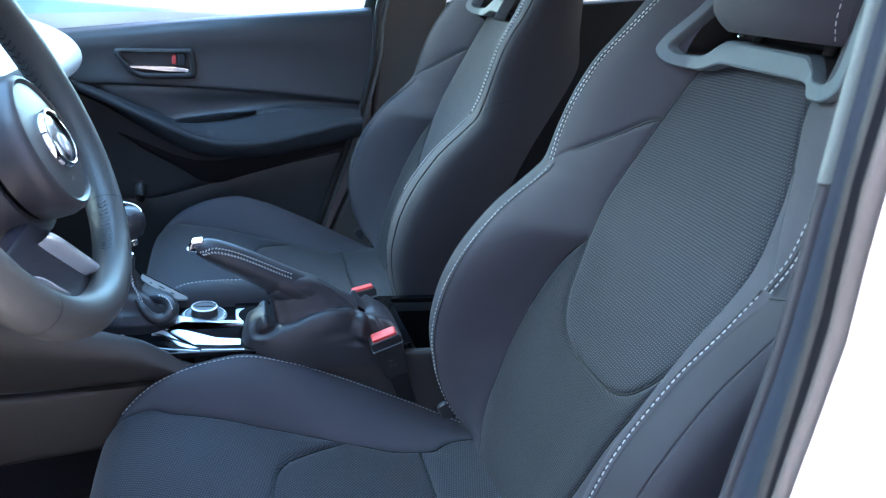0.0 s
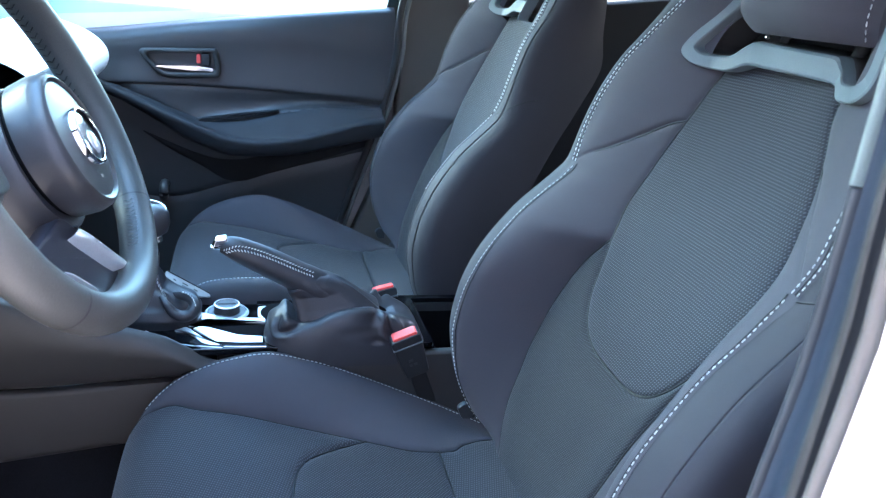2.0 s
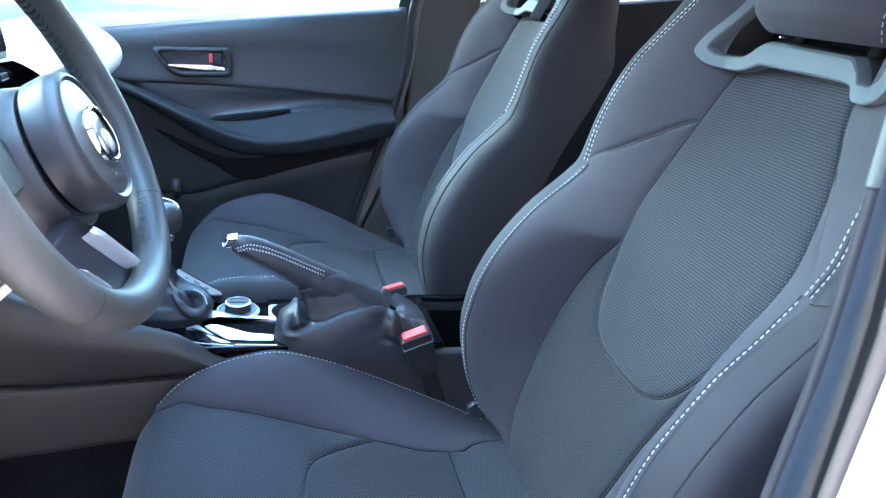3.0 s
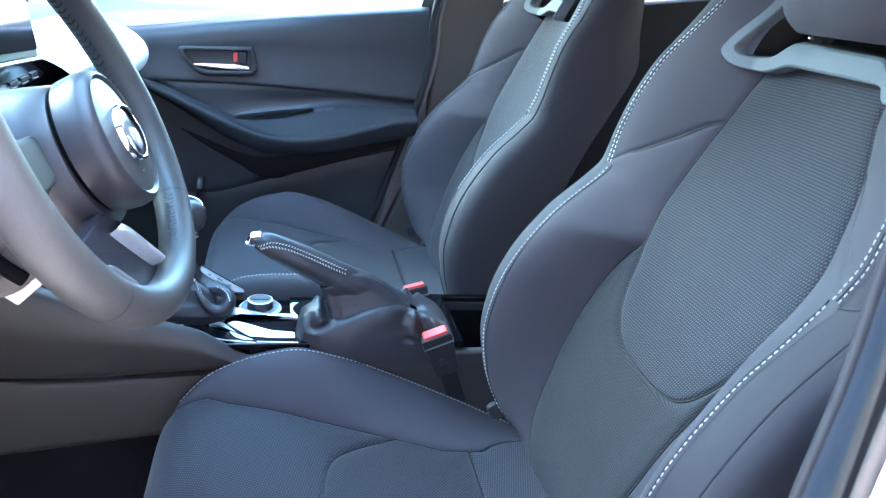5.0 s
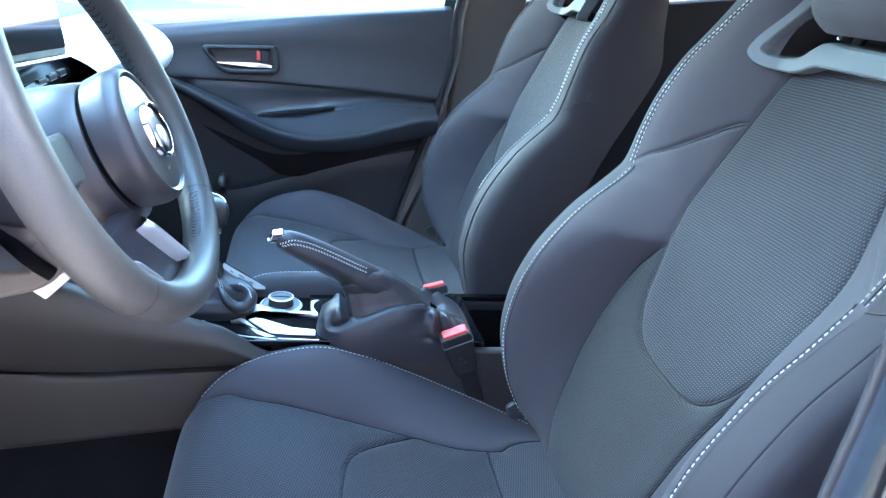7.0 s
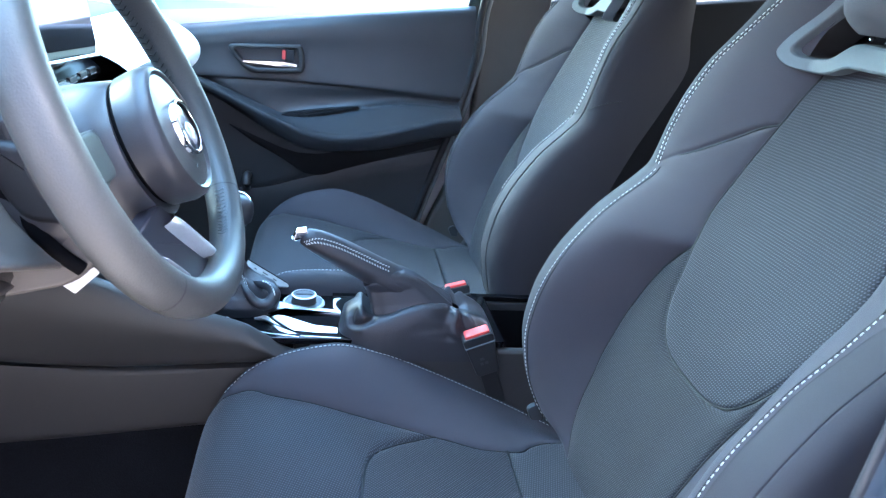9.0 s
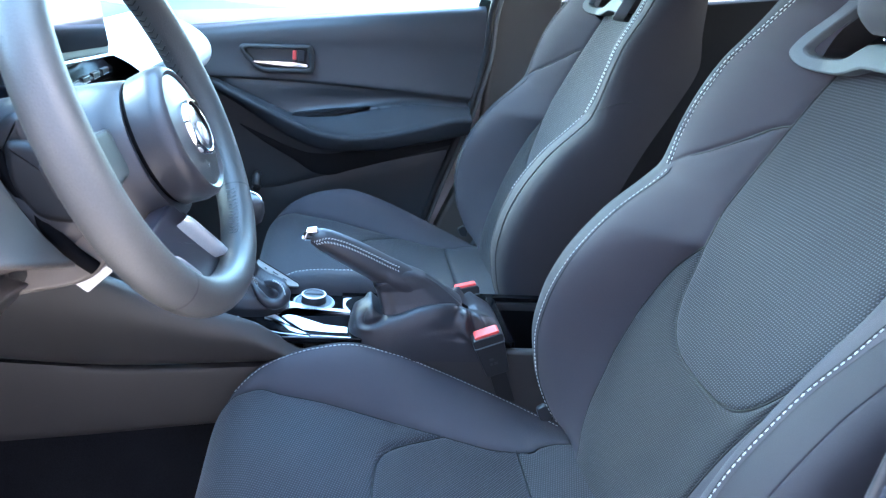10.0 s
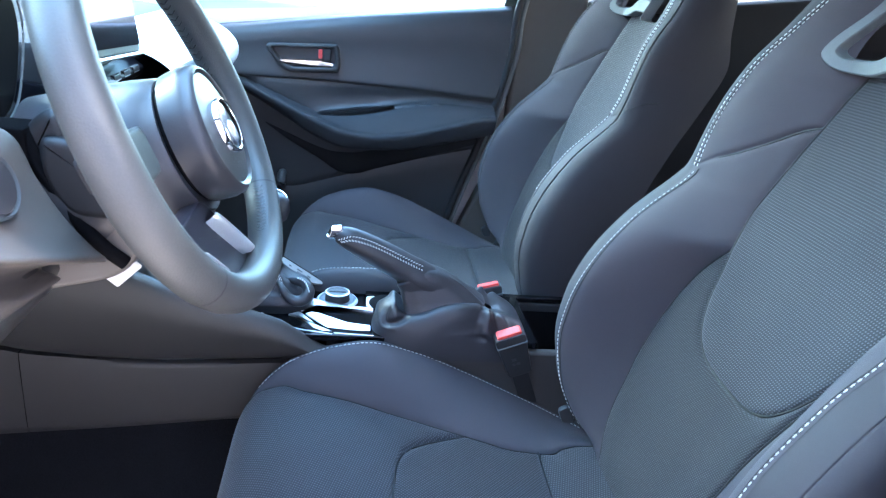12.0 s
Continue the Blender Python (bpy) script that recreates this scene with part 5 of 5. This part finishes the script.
# flat near-black disc paints the shaded depth of the cup holder
disc("well", (-0.334, 0.382, 0.6175), 0.030, 0.0026, SHADE_BLACK, cup, (0, 0, 1))
slot = thing("slot_cover", "gloss black slot cover with a bright edge", "cover", (-0.33, 0.42, 0.62))
part("cover", box_bm(-0.368, -0.22, 0.412, 0.430, 0.606, 0.6185, 0.0015), GLOSS, slot)
tube("edge_line", [(-0.368, 0.431, 0.6185), (-0.22, 0.431, 0.6185)], 0.0012, SILVER, slot, sides=6)
dial = thing("mode_dial", "round silver and black selector dial", "dial", (-0.410, 0.393, 0.62))
disc("base_ring", (-0.410, 0.393, 0.610), 0.031, 0.0085, SILVER, dial, (0, 0, 1), hole=0.0275)
disc("base_disc", (-0.410, 0.393, 0.610), 0.0275, 0.0078, BEZEL, dial, (0, 0, 1), hole=0.0187)
disc("knob", (-0.410, 0.393, 0.610), 0.0178, 0.0188, BLACK, dial, (0, 0, 1))
disc("cap", (-0.410, 0.393, 0.6278), 0.0150, 0.0012, SOFT, dial, (0, 0, 1))
disc("rim", (-0.410, 0.393, 0.6285), 0.0180, 0.0018, SILVER, dial, (0, 0, 1), hole=0.0160)
part("cap_bar", box_bm(-0.4225, -0.3975, 0.3915, 0.3945, 0.6288, 0.6302, 0.0006), BLACK, dial)

# gear lever in its gaiter
shift = thing("gear_lever", "black gear lever with leather gaiter and chrome ring", "gear lever", (-0.52, 0.37, 0.62))
path = [(-0.515, 0.37, 0.62), (-0.510, 0.37, 0.66), (-0.505, 0.37, 0.72)]
tube("stem", path, 0.008, CHROME, shift)
disc("chrome_collar", (-0.505, 0.37, 0.735), 0.014, 0.008, CHROME, shift, (0.1, 0, 1))
rows = []
for h, r in ((0.742, 0.012), (0.747, 0.019), (0.760, 0.0225), (0.772, 0.0215), (0.780, 0.016), (0.783, 0.004)):
    rows.append([(-0.503 + r * math.cos(2 * math.pi * k / 24), 0.372 + r * math.sin(2 * math.pi * k / 24), h) for k in range(24)])
v, f = grid(rows, closed=True, cap=True)
obj("knob", v, f, LEATHER, shift)
disc("knob_ring", (-0.503, 0.372, 0.778), 0.0185, 0.004, CHROME, shift, (0.25, -0.2, 1), hole=0.015)


def gaiter(rings, seed, parent, material=LEATHER, n=64, amp=1.0):
    """Leather boot: rings (centre x, y, z, half length, half width), with soft folds."""
    rnd = random.Random(seed)
    ph = [rnd.uniform(0, 6.28) for _ in range(6)]
    rows = []
    m = len(rings)
    fine = []
    for i in range((m - 1) * 6 + 1):
        t = i / 6
        a = min(int(t), m - 2)
        fine.append([lerp(rings[a][q], rings[a + 1][q], t - a) for q in range(5)])
    for i, (cx, cy, cz, a, b) in enumerate(fine):
        t = i / (len(fine) - 1)
        row = []
        for k in range(n):
            th = 2 * math.pi * k / n
            fold = amp * math.sin(math.pi * t) ** 0.7 * (0.0035 * math.sin(3 * th + ph[0] + 5 * t) + 0.0028 * math.sin(5 * th + ph[1] - 7 * t) + 0.002 * math.sin(2 * th + ph[2] + 14 * t))
            e = 0.75
            c, s = math.cos(th), math.sin(th)
            row.append((cx + (a + fold) * math.copysign(abs(c) ** e, c), cy + (b + fold) * math.copysign(abs(s) ** e, s), cz + fold * 0.8))
        rows.append(row)
    v, f = grid(rows, closed=True)
    return obj("gaiter", v, f, material, parent, "soft folded black leather gaiter")


skirt = gaiter([(-0.503, 0.386, 0.612, 0.056, 0.051), (-0.502, 0.386, 0.630, 0.058, 0.053), (-0.504, 0.385, 0.644, 0.052, 0.048), (-0.511, 0.383, 0.655, 0.040, 0.038), (-0.517, 0.381, 0.668, 0.028, 0.027), (-0.517, 0.378, 0.688, 0.019, 0.019), (-0.509, 0.374, 0.714, 0.013, 0.013)], 3, shift, amp=0.35)
SKIRT = BVHTree.FromPolygons([p.co for p in skirt.data.vertices], [list(q.vertices) for q in skirt.data.polygons])


def on_skirt(p, lift=0.0005):
    q, n, i, d = SKIRT.find_nearest(Vector(p))
    return q + n * math.copysign(lift, n.dot(q - Vector((-0.505, 0.386, 0.64))))


for dx in (-0.002, 0.002):
    stitching("stitching", [on_skirt((-0.486 + dx, 0.350 - 0.02 * k / 20, 0.694 - 0.046 * k / 20)) for k in range(21)], shift, step=0.0042, width=0.0007)
# the leather is turned over into a soft curl at its near corner
CURL = spline([(-0.4930, 0.345, 0.6640), (-0.4850, 0.3350, 0.6560), (-0.4770, 0.3310, 0.6470), (-0.4670, 0.3290, 0.6420), (-0.4570, 0.3300, 0.6430), (-0.4500, 0.3350, 0.6500), (-0.4510, 0.3430, 0.6560), (-0.4580, 0.3520, 0.6590), (-0.4700, 0.3600, 0.6580), (-0.4800, 0.3680, 0.6550)], 48)
tube("curl", CURL, [table(k / 48, [(0, 0.003), (0.2, 0.0062), (0.5, 0.0085), (0.75, 0.0070), (1.0, 0.0045)]) for k in range(49)], LEATHER, shift, sides=16)
for dy in (-0.0062, -0.0035):
    stitching("stitching", spline([(-0.4480, 0.3330 + dy, 0.6570), (-0.4525, 0.3440 + dy, 0.6635), (-0.4600, 0.3520 + dy, 0.6668), (-0.4680, 0.3580 + dy, 0.6665)], 16), shift, step=0.0042, width=0.0007)

# sloping indicator plate with a printed label, on the far side of the gaiter
plate = thing("indicator_plate", "pale grey gear indicator plate with small printed marks", "indicator plate", (-0.465, 0.42, 0.62))
PU, PV = Vector((0.0637, 0.0, -0.0400)).normalized(), Vector((0.0, 0.020, 0.0052)).normalized()
PN = PU.cross(PV).normalized()
bm = bmesh.new()
base = [Vector((-0.4943, 0.41, 0.6609)) + PU * u + PV * w for u, w in rounded([(0, 0), (0.0300, 0.0), (0.056, 0.0035), (0.072, 0.0150), (0.070, 0.0195), (0, 0.0205)], 0.0015)]
bmesh.ops.recalc_face_normals(bm, faces=[bm.faces.new([bm.verts.new(p) for p in base])])
ex = bmesh.ops.extrude_face_region(bm, geom=bm.faces[:])
bmesh.ops.translate(bm, vec=PN * 0.003 * (1 if PN.z < 0 else -1), verts=[g for g in ex["geom"] if isinstance(g, bmesh.types.BMVert)])
bmesh.ops.recalc_face_normals(bm, faces=bm.faces[:])
part("plate", bm, PLATE, plate, angle=30)
UP = PN if PN.z > 0 else -PN
for u, w, h in ((0.012, 0.004, 0.008), (0.026, 0.009, 0.004), (0.026, 0.009, 0.010), (0.044, 0.006, 0.009)):
    c = [Vector((-0.4943, 0.41, 0.6609)) + PU * (u + a * w) + PV * (h + b * 0.003) + UP * 0.0004 for a, b in ((0, 0), (1, 0), (1, 1), (0, 1))]
    obj("mark", c, [(0, 1, 2, 3)], BLACK, plate, smooth=False)
tube("plate_edge", [Vector((-0.4943, 0.41, 0.6609)) + PU * u + PV * 0.0208 + UP * 0.0006 for u in (0, 0.035, 0.070)], 0.0009, BLACK, plate, sides=6)

# handbrake
brake = thing("handbrake", "black leather handbrake lever with pale stitching and chrome button", "handbrake", (-0.27, 0.31, 0.62))
gp = spline([(-0.270, 0.310, 0.6815), (-0.2967, 0.310, 0.6960), (-0.336, 0.310, 0.7170), (-0.381, 0.310, 0.7395), (-0.402, 0.310, 0.7485), (-0.415, 0.310, 0.7505)], 30)
rad = [table(k / 30, [(0, 0.0205), (0.1, 0.0216), (0.2, 0.0218), (0.35, 0.0206), (0.6, 0.0194), (0.8, 0.0172), (0.9, 0.0150), (0.96, 0.0122), (1.0, 0.0085)]) for k in range(31)]
tube("grip", gp, rad, LEATHER, brake, sides=24, flat=1.0)
tube("sleeve_neck", spline([(-0.316, 0.310, 0.7065), (-0.300, 0.310, 0.6975), (-0.280, 0.310, 0.6860), (-0.245, 0.310, 0.664)], 12), [table(k / 12, [(0, 0.0204), (0.06, 0.0216), (0.3, 0.0226), (0.5, 0.0222), (0.75, 0.019), (1.0, 0.012)]) for k in range(13)], LEATHER, brake, sides=28)
part("button", prism_bm(rounded([(-0.4262, 0.7480), (-0.4218, 0.7608), (-0.4078, 0.7630), (-0.4020, 0.7545), (-0.4090, 0.7465)], 0.002), "y", 0.3015, 0.3185, 0.0025, 3), CHROME, brake, "chrome release button")
part("button_slot", box_bm(-0.4168, -0.4098, 0.3008, 0.3016, 0.7550, 0.7562, 0.0), BLACK, brake, smooth=False)
for off in (-0.0021, 0.0021):
    st = []
    for x, z in ((-0.4135, 0.7440), (-0.406, 0.7480), (-0.394, 0.7518), (-0.372, 0.7475), (-0.348, 0.738), (-0.326, 0.728), (-0.296, 0.7142)):
        q = Vector((x, 0.310, z + off))
        k = min(range(31), key=lambda i: (gp[i] - q).length)
        st.append((x, 0.310 - math.sqrt(max(rad[k] ** 2 - (gp[k] - q).length ** 2, 1e-6)) - 0.0004, z + off))
    stitching("stitching", st, brake, step=0.0040, fill=0.62, width=0.0008, slant=math.copysign(0.0013, off))
# the boot: a slim sleeve that slopes back, over a wide base with folds
def boot(name, rings, n=96, crease=()):
    """rings: (x0, x1, y0, y1, z0, z1): ends, sides, and height at the front and the rear."""
    rows, m = [], len(rings)
    for i in range((m - 1) * 8 + 1):
        t = i / 8
        a = min(int(t), m - 2)
        u = t - a
        x0, x1, y0, y1, z0, z1 = [lerp(rings[a][q], rings[a + 1][q], u * u * (3 - 2 * u) * 0.4 + u * 0.6) for q in range(6)]
        row = []
        for k in range(n):
            th = 2 * math.pi * k / n
            c, s = math.cos(th), math.sin(th)
            cx = math.copysign(abs(c) ** 0.55, c)
            sx = math.copysign(abs(s) ** 0.55, s)
            p = Vector(((x0 + x1) / 2 + (x1 - x0) / 2 * cx, (y0 + y1) / 2 + (y1 - y0) / 2 * sx, lerp(z0, z1, 0.5 + 0.5 * cx)))
            out = Vector((cx, sx, 0)).normalized()
            for at, slope, wide, high, lo, hi in crease:
                d = (th - at - slope * (t - lo) + math.pi) % (2 * math.pi) - math.pi
                if lo <= t <= hi:
                    env = math.sin(math.pi * (t - lo) / (hi - lo)) ** 0.6
                    w = d / wide
                    p += out * high * env * (math.exp(-w * w) - 0.7 * math.exp(-(w - 1.5) ** 2)) + Vector((0, 0, 0.4 * high * env * math.exp(-w * w)))
            row.append(p)
        rows.append(row)
    v, f = grid(rows, closed=True)
    return obj(name, v, f, LEATHER, brake, "soft folded black leather boot")


boot("sleeve", [(-0.318, -0.200, 0.272, 0.348, 0.622, 0.640), (-0.316, -0.206, 0.277, 0.343, 0.644, 0.668), (-0.320, -0.224, 0.284, 0.336, 0.662, 0.680), (-0.326, -0.244, 0.289, 0.331, 0.680, 0.694), (-0.3295, -0.262, 0.2890, 0.3310, 0.686, 0.7045), (-0.3300, -0.2760, 0.2890, 0.3310, 0.6890, 0.7100), (-0.328, -0.287, 0.2900, 0.3300, 0.6910, 0.7125), (-0.322, -0.296, 0.2950, 0.3250, 0.6940, 0.7080)],
     crease=((5.75, 0.1, 0.12, 0.0022, 0.4, 3.8), (3.6, 0.1, 0.2, 0.002, 0.0, 3.6), (5.3, -0.1, 0.3, 0.0012, 0.2, 4.6)))


# the wide base: smooth walls up to a soft shoulder, pleated at both ends
SHOULDER = [(-0.364, 0.651), (-0.354, 0.657), (-0.342, 0.6625), (-0.332, 0.664), (-0.323, 0.656), (-0.312, 0.6520), (-0.266, 0.6690), (-0.238, 0.6745), (-0.218, 0.6735), (-0.200, 0.6650), (-0.176, 0.6580), (-0.158, 0.648), (-0.142, 0.628), (-0.131, 0.604)]
PLEATS = [  # height, half width, then (x, z) along it
    (0.0020, 0.0050, [(-0.3515, 0.660), (-0.3520, 0.6480), (-0.3475, 0.6340), (-0.3340, 0.6350)]),
    (-0.0050, 0.0055, [(-0.3360, 0.6670), (-0.3440, 0.6530), (-0.3425, 0.6410), (-0.3300, 0.6440), (-0.3180, 0.6500)]),
    (0.0008, 0.0045, [(-0.3495, 0.6724), (-0.3383, 0.6621), (-0.3253, 0.6509)]),
    (-0.0065, 0.0050, [(-0.2111, 0.6754), (-0.2168, 0.658), (-0.2194, 0.6407), (-0.2119, 0.6306)]),
    (0.0055, 0.0050, [(-0.2019, 0.6758), (-0.2059, 0.6586), (-0.2069, 0.6413), (-0.1978, 0.6312)]),
    (0.0040, 0.0040, [(-0.2310, 0.690), (-0.2290, 0.6800), (-0.2320, 0.6680), (-0.2350, 0.650)]),
    (-0.0040, 0.0040, [(-0.1990, 0.672), (-0.1930, 0.656), (-0.1880, 0.640)]),
    (0.0030, 0.0045, [(-0.1900, 0.664), (-0.1800, 0.650), (-0.1740, 0.630)])]
PLEATS = [(1.35 * h, 0.75 * w, spline([(x, 0, z) for x, z in l], 24)) for h, w, l in PLEATS]


def pleat(x, z):
    p, d = Vector((x, 0, z)), 0.0
    for h, w, l in PLEATS:
        d += h * math.exp(-(min((p - q).length for q in l) / w) ** 2)
    return d


def boot_base():
    rows, n = [], 200
    steps = [0, 0.12, 0.24, 0.36] + [0.36 + 0.64 * k / 22 for k in range(1, 23)] + [1 + 0.5 * k / 12 for k in range(1, 13)]
    for q in steps:
        row = []
        for k in range(n):
            th = 2 * math.pi * k / n
            c, sn = math.cos(th), math.sin(th)
            e = 0.42 if c > 0 else lerp(0.42, 0.66, min(1, -c * 3))
            cx, sx = math.copysign(abs(c) ** e, c), math.copysign(abs(sn) ** e, sn)
            if q <= 1:
                inset = 0.004 * q + 0.014 * (1 - math.sqrt(max(0.0, 1 - q ** 4)))
            else:
                inset = 0.018 + 0.05 * (q - 1)
            x = lerp(-0.3625, -0.133, 0.5 + 0.5 * cx) - cx * inset * 1.4
            y = lerp(0.260, 0.362, 0.5 + 0.5 * sx) - sx * inset
            top = table(x, SHOULDER)
            front = min(1.0, max(0.0, (-0.312 - x) / 0.03))
            z = lerp(0.596, top, q) if q <= 1 else top + lerp(-0.02 * (q - 1) ** 1.3, 0.010 * (q - 1), front)
            d = pleat(x, z) * min(1.0, q * 1.6) * (1 if q <= 1 else 1 - (q - 1) * 1.6)
            row.append((x + cx * d * 0.4, y + sx * d, z + 0.35 * d))
        rows.append(row)
    v, f = grid(rows, closed=True)
    return obj("boot_base", v, f, LEATHER, brake, "soft folded black leather boot")


boot_base()


# belt buckles
def belt_buckle(side):
    b = thing("belt_buckle", "black seat belt buckle with a red release button", "seat belt buckle", (0, 0, 0), "belt buckles")
    part("body", prism_bm(rounded([(-0.0165, -0.068), (0.0165, -0.068), (0.0218, 0.0), (-0.0218, 0.0)], 0.006), "y", -0.011, 0.011, 0.003), BLACK, b)
    part("button", prism_bm(rounded([(-0.016, -0.011), (0.0165, -0.011), (0.018, 0.0040), (-0.017, 0.0040)], 0.004), "y", -0.0085, 0.0075, 0.002), RED, b, "red release button")
    part("cap", prism_bm(rounded([(-0.0208, -0.0155), (0.021, -0.0155), (0.0213, -0.013), (-0.0213, -0.013)], 0.001), "y", -0.0118, 0.0118, 0.0008), BEZEL, b)
    for x0, x1, z in ((-0.006, 0.000, -0.040), (-0.007, -0.003, -0.048), (-0.001, 0.004, -0.048)):
        part("mark", box_bm(x0, x1, -0.0114, -0.011, z, z + 0.004, 0.0), SOFT, b, smooth=False)
    part("strap", box_bm(-0.012, 0.012, -0.004, 0.004, -0.13, -0.066, 0.001), RUBBER, b)
    return b


bk = belt_buckle(1)
bk.matrix_basis = pose(-0.1785, 0.253, 0.6455, 8, -22, 0)
copy_thing(bk, pose(-0.172, 0.455, 0.6235, -8, -16, 0))
